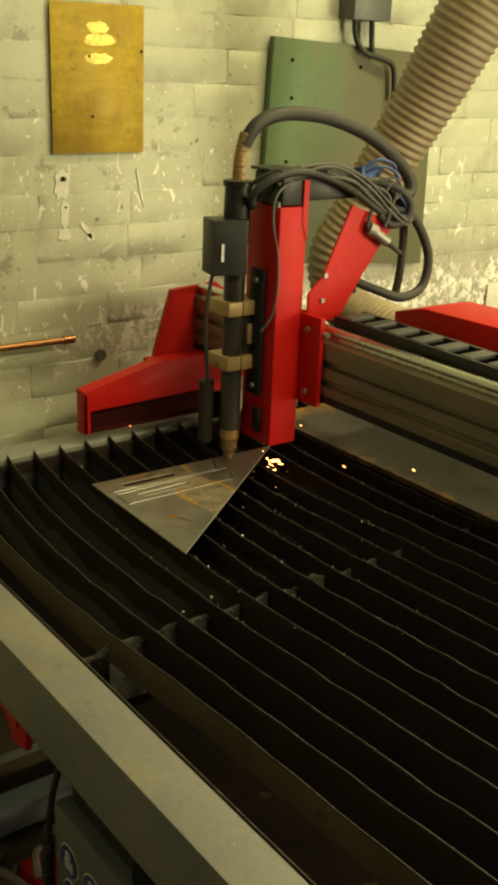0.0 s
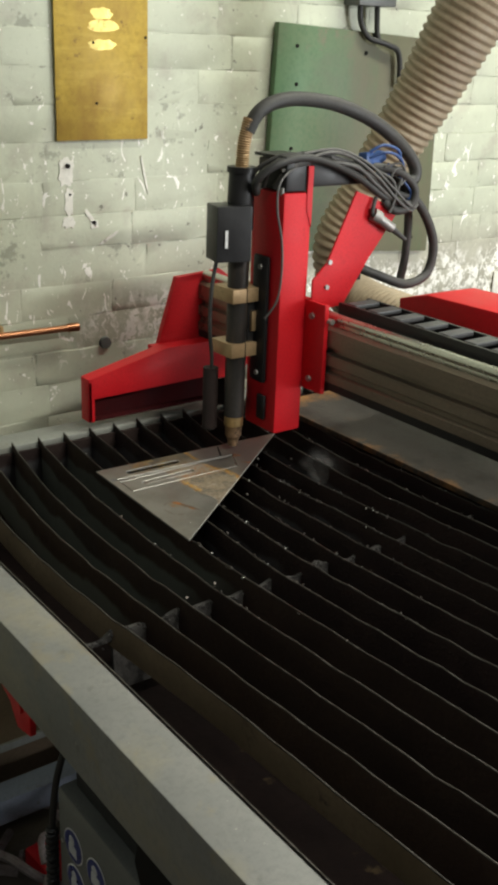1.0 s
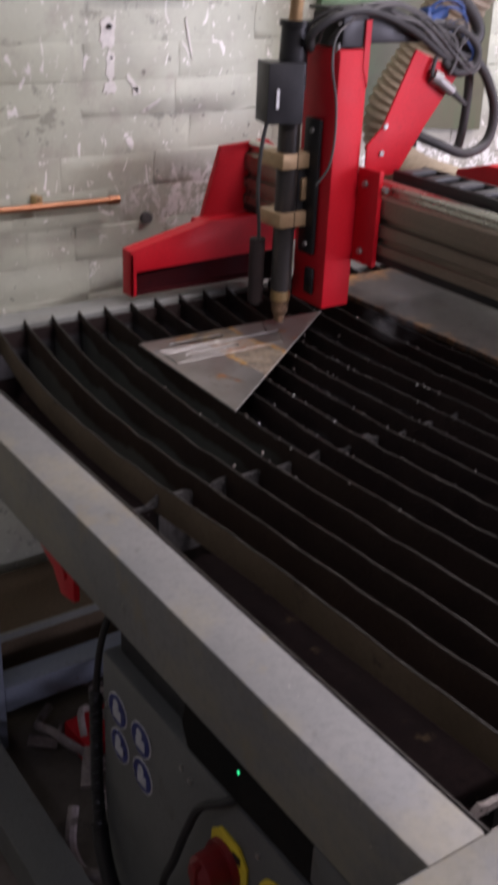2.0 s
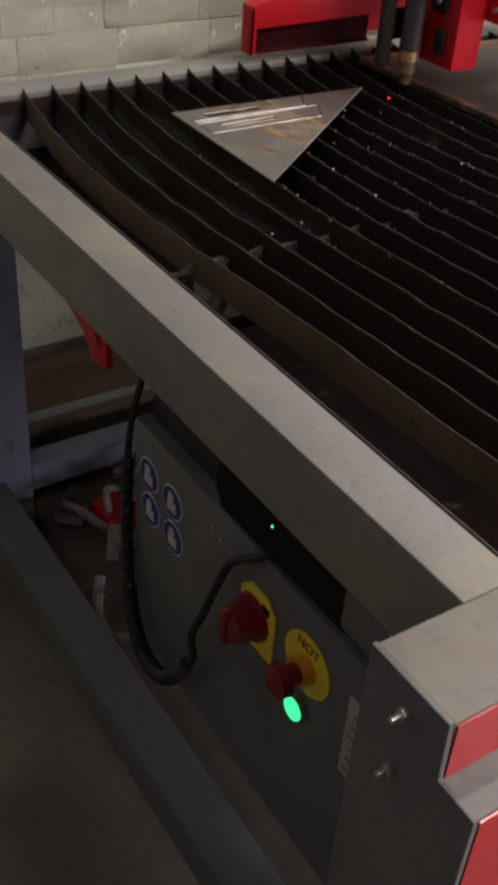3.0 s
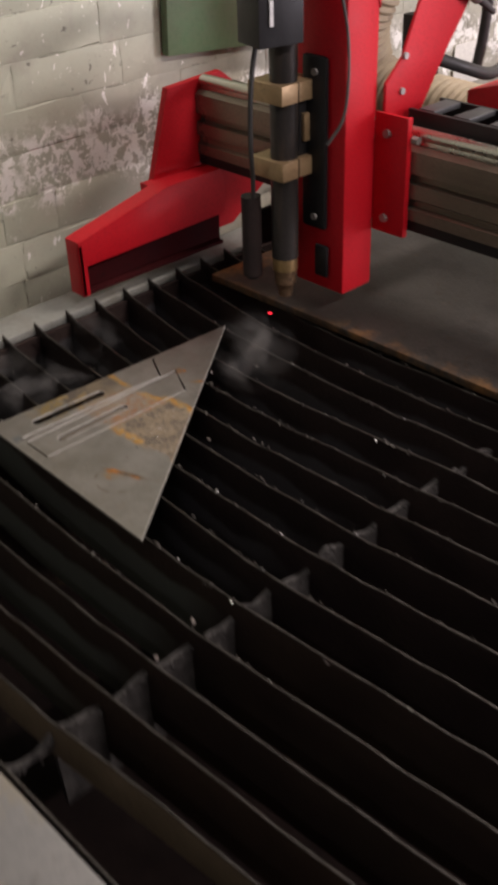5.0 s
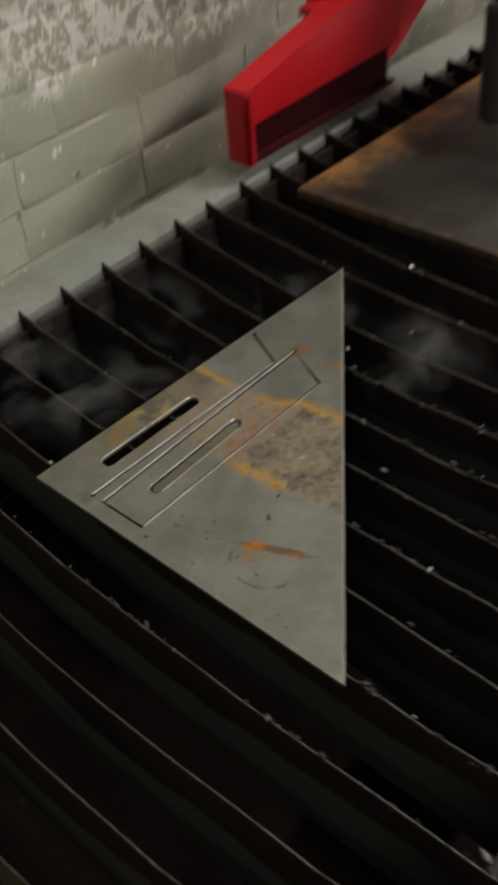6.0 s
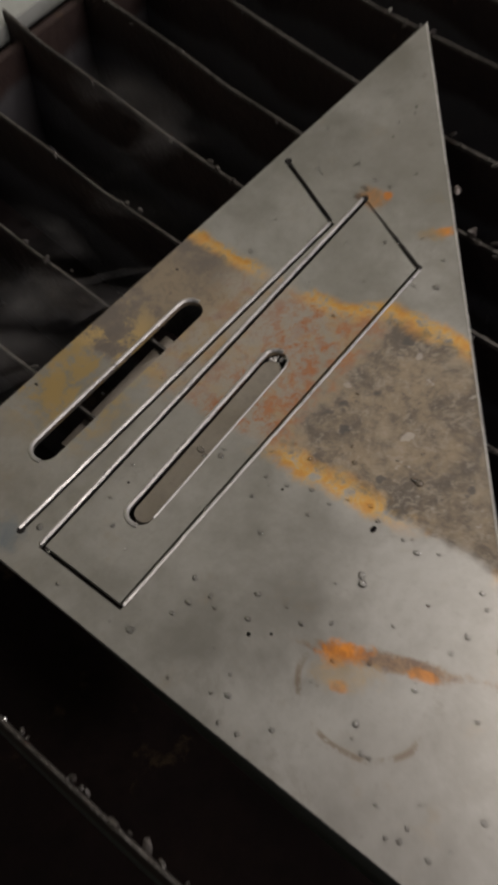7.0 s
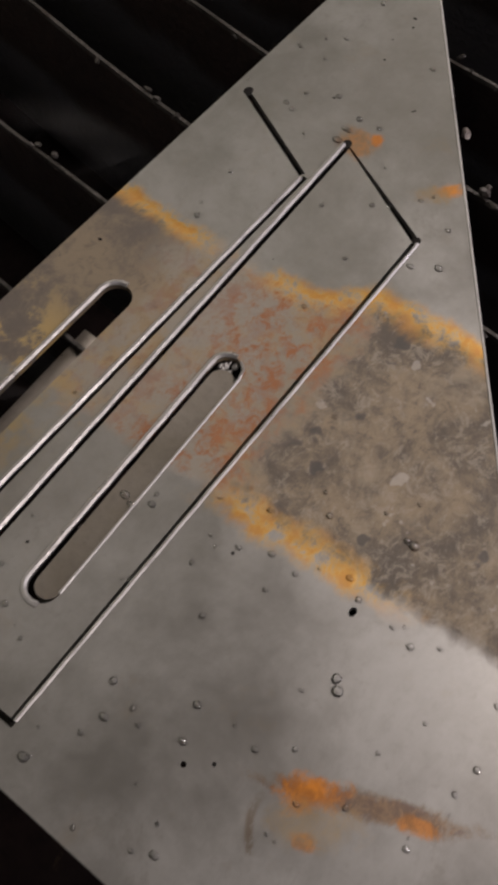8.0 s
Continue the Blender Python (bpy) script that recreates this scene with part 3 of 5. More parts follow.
        rod(bm, (-0.100, y, z), (-0.110, y, z), 0.003, 12)
        part("bolt", bm, M_CHROME, t)
    for y, z in ((0.72, 0.645), (0.555, 0.65), (0.92, 0.60), (0.70, 0.64)):
        bm = B()
        rod(bm, (PX - 0.0002, y, z), (PX - 0.003, y, z), 0.0035, 10)
        part("screw", bm, M_CHROME, t)
    # coiled lead with its loose end
    lead = thing("coiled_lead", (0.02, 0.85, 0.3), "black coiled electric lead hanging beside the control box", "cable")
    axis = smooth_path([(0.05, 0.950, 0.74), (0.030, 0.948, 0.68), (0.022, 0.950, 0.60), (0.02, 0.950, 0.50), (0.014, 0.938, 0.42), (0.004, 0.905, 0.35), (-0.004, 0.85, 0.305), (-0.006, 0.785, 0.32), (-0.006, 0.735, 0.385)], 10)
    n = len(axis)

    def coil(bm, first, last, turns, grow, r):
        pts, steps = [], turns * 9
        for i in range(steps + 1):
            u = first + (last - first) * i / steps
            a = int(min(u, n - 2))
            p, w = axis[a].lerp(axis[a + 1], u - a), 2 * math.pi * i / 9
            d = (axis[a + 1] - axis[a]).normalized()
            e = d.cross(Vector((1, 0.2, 0.1))).normalized()
            pts.append(p + (e * math.cos(w) + d.cross(e) * math.sin(w)) * grow)
        sweep(bm, pts, r, 6)
        return bm
    bm = B()
    sweep(bm, axis[:24], 0.0052, 8)
    part("upper_end", bm, M_BLACK, lead)
    part("coil", coil(B(), 20, 46, 26, 0.0062, 0.0042), M_BLACK, lead)
    part("tight_coil", coil(B(), 45, 79, 44, 0.0085, 0.0048), M_BLACK, lead)
    bm = B()
    rod(bm, (-0.006, 0.742, 0.375), (-0.006, 0.722, 0.41), 0.0135, 14, 0.010)
    part("sleeve", bm, M_RUBBER, lead, "moulded rubber sleeve")
    bm = B()
    sweep(bm, smooth_path([(-0.006, 0.722, 0.405), (-0.007, 0.705, 0.44), (-0.006, 0.712, 0.475), (-0.005, 0.690, 0.53), (0.0, 0.668, 0.60), (0.005, 0.645, 0.655), (0.018, 0.605, 0.69), (0.06, 0.585, 0.72)], 8), 0.0055, 8)
    part("straight_end", bm, M_BLACK, lead)


build_control()


# ---- sheets on the slats ----
def kerf(p, q, w):
    p, q = Vector(p), Vector(q)
    d = (q - p).normalized()
    n = Vector((-d.y, d.x)) * w
    return [p + n - d * w, q + n + d * w, q - n + d * w, p - n - d * w]


def slot(p, q, r, n=8):
    p, q = Vector(p), Vector(q)
    a0 = math.atan2((q - p).y, (q - p).x)
    out = [q + Vector((math.cos(a0 + a), math.sin(a0 + a))) * r for a in (-math.pi / 2 + math.pi * i / n for i in range(n + 1))]
    return out + [p + Vector((math.cos(a0 + a), math.sin(a0 + a))) * r for a in (math.pi / 2 + math.pi * i / n for i in range(n + 1))]


def holed(bm, loops, z0, z1):
    """A sheet with holes between z0 and z1: the first loop is its outline."""
    edges, rims = [], []
    for lp in loops:
        vs = [bm.verts.new((p[0], p[1], z1)) for p in lp]
        rims.append(vs)
        edges += [bm.edges.new((vs[i], vs[(i + 1) % len(vs)])) for i in range(len(vs))]
    bmesh.ops.triangle_fill(bm, use_beauty=True, use_dissolve=False, edges=edges, normal=(0, 0, 1))
    top = bm.faces[:]
    for f in top:
        if f.normal.z < 0:
            f.normal_flip()
    low = {v: bm.verts.new((v.co.x, v.co.y, z0)) for v in bm.verts[:]}
    for f in top:
        bm.faces.new([low[v] for v in reversed(f.verts)])
    for vs in rims:
        for i in range(len(vs)):
            a, b = vs[i], vs[(i + 1) % len(vs)]
            bm.faces.new((a, b, low[b], low[a]))
    bmesh.ops.recalc_face_normals(bm, faces=bm.faces[:])
    return bm


def plate_material():
    """Bare rolled steel with a band of yellow-edged rust, blots of orange and dark specks."""
    m = bpy.data.materials.new("stained_steel_sheet")
    m.use_nodes = True
    nt = m.node_tree
    L, b = nt.links, nt.nodes["Principled BSDF"]
    tc = nt.nodes.new("ShaderNodeTexCoord")
    sep = nt.nodes.new("ShaderNodeSeparateXYZ")
    L.new(tc.outputs["Object"], sep.inputs[0])

    def noi(s, detail=6, rough=0.65, skew=0.0):
        n = nt.nodes.new("ShaderNodeTexNoise")
        n.inputs["Scale"].default_value, n.inputs["Detail"].default_value, n.inputs["Roughness"].default_value, n.inputs["Distortion"].default_value = s, detail, rough, skew
        L.new(tc.outputs["Object"], n.inputs["Vector"])
        return n.outputs["Fac"]

    def calc(op, a, c, e=None):
        n = nt.nodes.new("ShaderNodeMath")
        n.operation = op
        for i, v in enumerate((a, c, e)):
            if v is None:
                continue
            if isinstance(v, (int, float)):
                n.inputs[i].default_value = v
            else:
                L.new(v, n.inputs[i])
        return n.outputs[0]

    def step(src, a, z):
        r = nt.nodes.new("ShaderNodeMapRange")
        r.interpolation_type = "SMOOTHSTEP"
        r.inputs[1].default_value, r.inputs[2].default_value = a, z
        L.new(src, r.inputs[0])
        return r.outputs[0]

    def mix(f, a, z):
        x = nt.nodes.new("ShaderNodeMix")
        x.data_type = "RGBA"
        for sock, v in ((x.inputs[0], f), (x.inputs[6], a), (x.inputs[7], z)):
            if isinstance(v, tuple):
                sock.default_value = (*v, 1)
            else:
                L.new(v, sock)
        return x.outputs[2]

    def blot(x, y, rx, ry, wob):
        dx, dy = calc("DIVIDE", calc("SUBTRACT", sep.outputs[0], x), rx), calc("DIVIDE", calc("SUBTRACT", sep.outputs[1], y), ry)
        d = calc("SQRT", calc("ADD", calc("MULTIPLY", dx, dx), calc("MULTIPLY", dy, dy)), 0)
        return calc("ADD", d, calc("MULTIPLY", calc("SUBTRACT", wob, 0.5), 2.2))

    big, mid, fine, streak, grit = noi(9, 3, 0.5), noi(46, 8, 0.72, 0.25), noi(240, 5, 0.7), noi(95, 8, 0.75, 0.3), noi(170, 9, 0.85, 0.6)
    px, py = sep.outputs[0], sep.outputs[1]

    def both(a, z):
        return calc("MULTIPLY", a, z)

    def inv(a):
        return calc("SUBTRACT", 1.0, a)
    # distance from the middle of the band, in units of its half width, with an uneven edge
    mid_line = calc("ADD", 0.509, calc("MULTIPLY", calc("SUBTRACT", py, 1.3), -0.06))
    bend = step(py, 1.312, 1.336)
    mid_line = calc("SUBTRACT", mid_line, calc("MULTIPLY", bend, 0.005))
    d = calc("DIVIDE", calc("ABSOLUTE", calc("SUBTRACT", px, mid_line), 0), calc("SUBTRACT", 0.050, calc("MULTIPLY", bend, 0.0045)))
    d = calc("ADD", d, both(calc("SUBTRACT", big, 0.5), 0.45))
    d = calc("ADD", d, both(calc("SUBTRACT", mid, 0.5), 0.32))
    inside = inv(step(d, 0.86, 0.99))
    rim = both(step(d, 0.76, 0.94), inv(step(d, 0.965, 1.10)))
    wob_y = calc("ADD", py, both(calc("SUBTRACT", mid, 0.5), 0.05))
    heavy = step(wob_y, 1.322, 1.295)
    upper = step(wob_y, 1.366, 1.398)
    middle = both(inv(heavy), inv(upper))
    cloud, smear = noi(17, 7, 0.72, 0.15), noi(6, 4, 0.6, 0.1)
    steel = mix(step(cloud, 0.32, 0.7), (0.172, 0.165, 0.150), (0.255, 0.249, 0.234))
    steel = mix(both(step(smear, 0.48, 0.68), 0.35), steel, (0.16, 0.15, 0.135))
    steel = mix(both(step(noi(34, 8, 0.78, 0.4), 0.58, 0.70), 0.35), steel, (0.13, 0.115, 0.095))
    steel = mix(both(step(fine, 0.52, 0.8), 0.4), steel, (0.16, 0.148, 0.135))
    steel = mix(both(step(mid, 0.55, 0.75), 0.4), steel, (0.20, 0.165, 0.12))
    scale_ = mix(step(mid, 0.36, 0.62), (0.07, 0.054, 0.038), (0.205, 0.155, 0.096))
    scale_ = mix(both(step(grit, 0.50, 0.60), 0.65), scale_, (0.26, 0.22, 0.17))
    scale_ = mix(both(step(grit, 0.47, 0.38), 0.7), scale_, (0.065, 0.052, 0.04))
    scale_ = mix(both(step(noi(30, 6, 0.7, 0.3), 0.52, 0.64), 0.55), scale_, (0.25, 0.205, 0.145))
    scale_ = mix(both(step(noi(60, 3, 0.5), 0.62, 0.66), 0.85), scale_, (0.045, 0.038, 0.032))
    scale_ = mix(both(step(noi(78, 3, 0.5), 0.67, 0.70), 0.6), scale_, (0.34, 0.31, 0.27))
    light_ = mix(step(mid, 0.42, 0.62), (0.245, 0.198, 0.122), (0.22, 0.155, 0.08))
    light_ = mix(both(step(streak, 0.49, 0.58), 0.85), light_, (0.21, 0.10, 0.042))
    light_ = mix(both(step(grit, 0.53, 0.6), 0.5), light_, (0.10, 0.05, 0.028))
    brown = mix(step(mid, 0.38, 0.6), (0.075, 0.06, 0.046), (0.15, 0.115, 0.072))
    brown = mix(both(step(grit, 0.52, 0.62), 0.5), brown, (0.05, 0.04, 0.032))
    core = mix(upper, mix(heavy, light_, scale_), brown)
    lay = both(inside, calc("SUBTRACT", 0.95, both(middle, both(step(mid, 0.62, 0.45), 0.55))))
    c = mix(lay, steel, core)
    ochre = mix(step(streak, 0.42, 0.62), (0.50, 0.30, 0.05), (0.40, 0.185, 0.03))
    low_run = both(both(inv(step(px, 0.49, 0.51)), step(wob_y, 1.318, 1.298)), step(wob_y, 1.232, 1.252))
    high_run = both(both(step(px, 0.53, 0.54), step(wob_y, 1.362, 1.335)), 1.0)
    top_run = both(step(px, 0.53, 0.54), step(wob_y, 1.362, 1.380))
    patchy = calc("MAXIMUM", both(step(noi(27, 5, 0.6, 0.4), 0.50, 0.64), 0.6), calc("MAXIMUM", low_run, calc("MAXIMUM", high_run, top_run)))
    c = mix(both(both(rim, both(step(streak, 0.38, 0.55), patchy)), 0.92), c, ochre)
    red = both(both(inside, both(step(wob_y, 1.365, 1.335), inv(heavy))), step(grit, 0.46, 0.56))
    c = mix(both(red, both(step(streak, 0.40, 0.56), 0.9)), c, (0.25, 0.095, 0.03))
    gold = both(both(upper, inv(step(px, 0.47, 0.50))), both(step(px, 0.395, 0.425), step(mid, 0.46, 0.56)))
    c = mix(both(gold, 0.75), c, (0.30, 0.205, 0.065))

    def lean_blot(x, y, ang, rl, rw, wob, amp):
        ca, sa = math.cos(ang), math.sin(ang)
        u, v = calc("SUBTRACT", px, x), calc("SUBTRACT", py, y)
        al = calc("DIVIDE", calc("ADD", both(u, ca), both(v, sa)), rl)
        ac = calc("DIVIDE", calc("SUBTRACT", both(v, ca), both(u, sa)), rw)
        q = calc("SQRT", calc("ADD", both(al, al), both(ac, ac)), 0)
        return calc("ADD", q, both(calc("SUBTRACT", wob, 0.5), amp))
    for x, y, ang, rl, rw, col, far, k in ((0.3615, 1.3735, 0.4, 0.0105, 0.0085, (0.15, 0.17, 0.19), (0.12, 0.14, 0.165), 0.75), (0.411, 1.211, -1.166, 0.040, 0.0046, (0.17, 0.10, 0.048), (0.09, 0.05, 0.03), 0.8), (0.4030, 1.2285, -1.0, 0.0115, 0.0066, (0.50, 0.175, 0.018), (0.33, 0.12, 0.02), 0.95),
                                           (0.4135, 1.199, -1.2, 0.007, 0.0030, (0.36, 0.14, 0.03), (0.22, 0.10, 0.03), 0.8), (0.3905, 1.2225, -1.3, 0.0045, 0.0035, (0.42, 0.15, 0.025), (0.25, 0.12, 0.04), 0.85), (0.396, 1.224, -1.0, 0.016, 0.009, (0.27, 0.19, 0.09), (0.23, 0.18, 0.12), 0.5),
                                           (0.6165, 1.360, 0.3, 0.0105, 0.0085, (0.34, 0.145, 0.035), (0.20, 0.125, 0.06), 0.75), (0.6225, 1.3545, 0.6, 0.0045, 0.003, (0.44, 0.15, 0.02), (0.36, 0.13, 0.02), 0.9),
                                           (0.6175, 1.3165, -0.9, 0.0085, 0.0042, (0.48, 0.18, 0.02), (0.36, 0.15, 0.03), 0.9), (0.612, 1.3205, -0.9, 0.010, 0.006, (0.24, 0.155, 0.07), (0.22, 0.17, 0.1), 0.6)):
        m1 = inv(step(lean_blot(x, y, ang, rl, rw, streak, 2.4), 0.35, 1.05))
        c = mix(both(m1, k), c, mix(step(grit, 0.42, 0.58), col, far))
    ring = calc("ABSOLUTE", calc("SUBTRACT", blot(0.389, 1.217, 0.018, 0.024, big), 1.0), 0)
    c = mix(both(both(inv(step(ring, 0.02, 0.09)), both(step(px, 0.399, 0.385), step(streak, 0.47, 0.56))), 0.7), c, (0.12, 0.085, 0.055))
    L.new(c, b.inputs["Base Color"])
    b.inputs["Metallic"].default_value = 0.0
    mm = calc("MULTIPLY", calc("SUBTRACT", 1.0, lay), 0.72)
    L.new(mm, b.inputs["Metallic"])
    L.new(calc("ADD", calc("MULTIPLY", inside, 0.25), calc("MULTIPLY_ADD", cloud, 0.45, 0.16)), b.inputs["Roughness"])
    bp = nt.nodes.new("ShaderNodeBump")
    bp.inputs["Strength"].default_value, bp.inputs["Distance"].default_value = 0.2, 0.0006
    L.new(calc("ADD", calc("MULTIPLY", fine, 0.3), calc("MULTIPLY", grit, calc("MULTIPLY", inside, 2.5))), bp.inputs["Height"])
    L.new(bp.outputs[0], b.inputs["Normal"])
    return m


M_PLATE = plate_material()
M_SLUG = nmat("heat_tinted_slug", (0.13, 0.112, 0.09), (0.19, 0.17, 0.145), 0.4, metal=0.6, scale=30, c3=(0.07, 0.055, 0.04))
M_SHEARED = nmat("sheared_steel", (0.42, 0.41, 0.39), (0.52, 0.51, 0.48), 0.4, metal=0.2, scale=40, fine=300, bump=0.05)
M_BEAD = nmat("melted_bead", (0.29, 0.28, 0.265), (0.41, 0.40, 0.38), 0.4, metal=0.6, scale=60, c3=(0.12, 0.11, 0.10), spot=0.63)
M_DROP = bpy.data.materials.new("water_drop")
M_DROP.use_nodes = True


def clear_water(nt):
    """Thin clear water: see-through, with a sharp gloss that grows at its rim."""
    nt.nodes.remove(nt.nodes["Principled BSDF"])
    mx, fr = nt.nodes.new("ShaderNodeMixShader"), nt.nodes.new("ShaderNodeFresnel")
    tr, gl = nt.nodes.new("ShaderNodeBsdfTransparent"), nt.nodes.new("ShaderNodeBsdfGlossy")
    fr.inputs["IOR"].default_value = 1.7
    tr.inputs["Color"].default_value = (1, 1, 1, 1)
    gl.inputs["Roughness"].default_value = 0.13
    nt.links.new(fr.outputs[0], mx.inputs[0])
    nt.links.new(tr.outputs[0], mx.inputs[1])
    nt.links.new(gl.outputs[0], mx.inputs[2])
    nt.links.new(mx.outputs[0], nt.nodes["Material Output"].inputs["Surface"])


clear_water(M_DROP.node_tree)


def build_plate():
    Z0, Z1 = SLAT + 0.0005, SLAT + 0.0035
    t = thing("triangular_offcut", (0.0, 0.0, 0.0), "grey steel triangle offcut with rust band and cut slots", "steel sheet")
    g = 0.0011
    ring = [(0.6130 + g, 1.3622 + g), (0.3655 - g, 1.3572 + g), (0.3648 - g, 1.3125 - g), (0.5890 + g, 1.3138 - g)]
    holes = [ring, slot((0.402, 1.3900), (0.5015, 1.3885), 0.0063), kerf((0.366, 1.370), (0.5885, 1.3662), 0.0011),
             kerf((0.5905, 1.3690), (0.6120, 1.4115), 0.0013),
             [(0.4553 + 0.0018 * math.cos(a), 1.2503 + 0.0013 * math.sin(a)) for a in (i * 0.785 for i in range(8))],
             [(0.3868 + 0.001 * math.cos(a), 1.2635 + 0.001 * math.sin(a)) for a in (i * 0.785 for i in range(8))]]
    bm = B()
    holed(bm, [[(0.3520, 1.4245), (0.3440, 1.1000), (0.7550, 1.4155)]] + holes, Z0, Z1)
    part("sheet", bm, M_PLATE, t, shade=30)
    bm = B()
    inner = [(0.6130 - g, 1.3622 - g * 1.4), (0.3655 + g, 1.3572 - g), (0.3648 + g, 1.3125 + g), (0.5890 - g, 1.3138 + g * 1.2)]
    holed(bm, [inner, slot((0.4030, 1.3340), (0.5015, 1.3365), 0.0060)], Z0, Z1)
    part("cut_strip", bm, M_PLATE, t, "strip still lying in its cut outline", shade=30)
    bm = B()
    holed(bm, [slot((0.4040, 1.3330), (0.4970, 1.3357), 0.0047)], Z0 - 0.003, Z1 - 0.0005)
    part("slug", bm, M_SLUG, t, "slug sunk in its slot", shade=30)
    bm = B()
    box(bm, 0.412, 0.488, 1.3845, 1.3925, Z0 - 0.011, Z0 - 0.0085, 0.0006, Matrix.Translation((0.45, 1.389, 0.9)) @ pose(0, 0, 0, 10, -2, 0) @ Matrix.Translation((-0.45, -1.389, -0.9)))
    part("slug", bm, M_SLUG, t, "slug dropped through its slot", shade=30)
    # bright beads of melted metal along the cuts
    def bead(bm, pts, r):
        sweep(bm, [Vector((x, y, Z1)) for x, y in pts], r, 6)
    for pts in ([(0.366, 1.3712), (0.588, 1.3675)], [(0.3660, 1.3586), (0.6125, 1.3636)], [(0.366, 1.3118), (0.5885, 1.3130)]):
        bm = B()
        n = 40
        run = [(pts[0][0] + (pts[1][0] - pts[0][0]) * i / n, pts[0][1] + (pts[1][1] - pts[0][1]) * i / n + 0.00008 * math.sin(i * 1.9)) for i in range(n + 1)]
        bead(bm, run, 0.0008 if pts[0][1] < 1.33 else 0.0011)
        part("bead", bm, M_BEAD, t, "bright melted bead along a cut")
    for lp in (slot((0.402, 1.3900), (0.5015, 1.3885), 0.0069), slot((0.4030, 1.3340), (0.5015, 1.3365), 0.0066)):
        bm = B()
        bead(bm, [(q.x, q.y) for q in lp][4:15], 0.0011)
        part("bead", bm, M_BEAD, t, "bright melted bead along a cut")
    bm = B()
    bead(bm, [(0.4040, 1.3282), (0.45, 1.3294), (0.5010, 1.3307), (0.5050, 1.3318), (0.5072, 1.3345)], 0.0006)
    part("bead", bm, M_BEAD, t, "bright melted bead along a cut")
    bm = B()
    bead(bm, [(0.402 + 0.1 * i / 20, 1.3403 + 0.0025 * i / 20 + 0.0001 * math.sin(i * 2.1)) for i in range(21)], 0.0010)
    part("bead", bm, M_BEAD, t, "bright melted bead along a cut")
    bm = B()
    bead(bm, [(0.3442, 1.1003), (0.755, 1.4154)], 0.0005)
    part("sheared_edge", bm, M_SHEARED, t, "bright sheared edge")
    rnd = random.Random(12)
    for sx, sy in ((0.5045, 1.3385),):
        bm = B()
        for _ in range(9):
            bmesh.ops.create_icosphere(bm, subdivisions=2, radius=rnd.uniform(0.0006, 0.0013), matrix=Matrix.Translation((sx + rnd.uniform(-0.004, 0.002), sy + rnd.uniform(-0.003, 0.003), Z0 - rnd.uniform(0, 0.001))) @ Matrix.Diagonal((1.5, 1, 1, 1)))
        part("burr", bm, M_BEAD, t, "bright melted burr at the end of a slot")
    for x, y, r in ((0.366, 1.370, 0.0022), (0.6130, 1.4120, 0.0023), (0.6135, 1.3628, 0.0023), (0.5895, 1.3140, 0.002)):
        bm = B()
        bmesh.ops.create_uvsphere(bm, u_segments=10, v_segments=6, radius=r, matrix=Matrix.Translation((x, y, Z1 - 0.0004)) @ Matrix.Diagonal((1.2, 1, 0.35, 1)))
        part("pierce_mark", bm, M_DARKHOLE, t)
    bm = B()
    rnd = random.Random(5)
    for _ in range(150):
        u, v = rnd.random(), rnd.random()
        if rnd.random() < 0.6:
            v = v * 0.45
        elif rnd.random() < 0.5:
            u, v = rnd.uniform(0.72, 1.0) ** 2, rnd.uniform(0.6, 1.0)
        a, b_, c = Vector((0.357, 1.422)), Vector((0.347, 1.108)), Vector((0.745, 1.413))
        s = math.sqrt(u)
        p = a * (1 - s) + b_ * (s * (1 - v)) + c * (s * v)
        r = rnd.uniform(0.0005, 0.0013) * (1.5 if rnd.random() < 0.12 else 1)
        bmesh.ops.create_uvsphere(bm, u_segments=10, v_segments=8, radius=r, matrix=Matrix.Translation((p.x, p.y, Z1)) @ Matrix.Diagonal((1, rnd.uniform(0.8, 1.5), 0.55, 1)))
    d = solo("water_drops", bm, M_DROP, "small clear water drops on the steel sheet", "water", kind="stuff")
    bm = B()
    rnd = random.Random(8)
    for _ in range(20):
        u, v = rnd.random(), rnd.random()
        s = math.sqrt(u)
        a, b_, c = Vector((0.357, 1.422)), Vector((0.347, 1.108)), Vector((0.745, 1.413))
        p = a * (1 - s) + b_ * (s * (1 - v)) + c * (s * v)
        if rnd.random() < 0.5:
            p = Vector((rnd.uniform(0.62, 0.72), rnd.uniform(1.35, 1.41)))
            if p.y < 1.10 + (p.x - 0.344) * 0.768 + 0.004:
                continue
        r = rnd.uniform(0.0003, 0.0008)
        bmesh.ops.create_icosphere(bm, subdivisions=1, radius=r, matrix=Matrix.Translation((p.x, p.y, Z1)) @ Matrix.Diagonal((1, rnd.uniform(0.8, 1.8), 0.5, 1)))
    solo("spatter", bm, M_DARKHOLE, "dark specks of spatter on the steel sheet", "spatter", kind="stuff")
    # the large rusty sheet further along the bed
    t2 = thing("rusty_sheet", (1.4, 1.0, SLAT), "large grey rust-edged steel sheet lying on the slats", "steel sheet")
    bm = B()
    prism(bm, [(0.853, 1.555), (0.862, 0.36), (2.2, 0.36), (2.2, 1.555)], "z", SLAT + 0.0005, SLAT + 0.012, 0.001)
    part("sheet", bm, M_SHEET, t2)


build_plate()


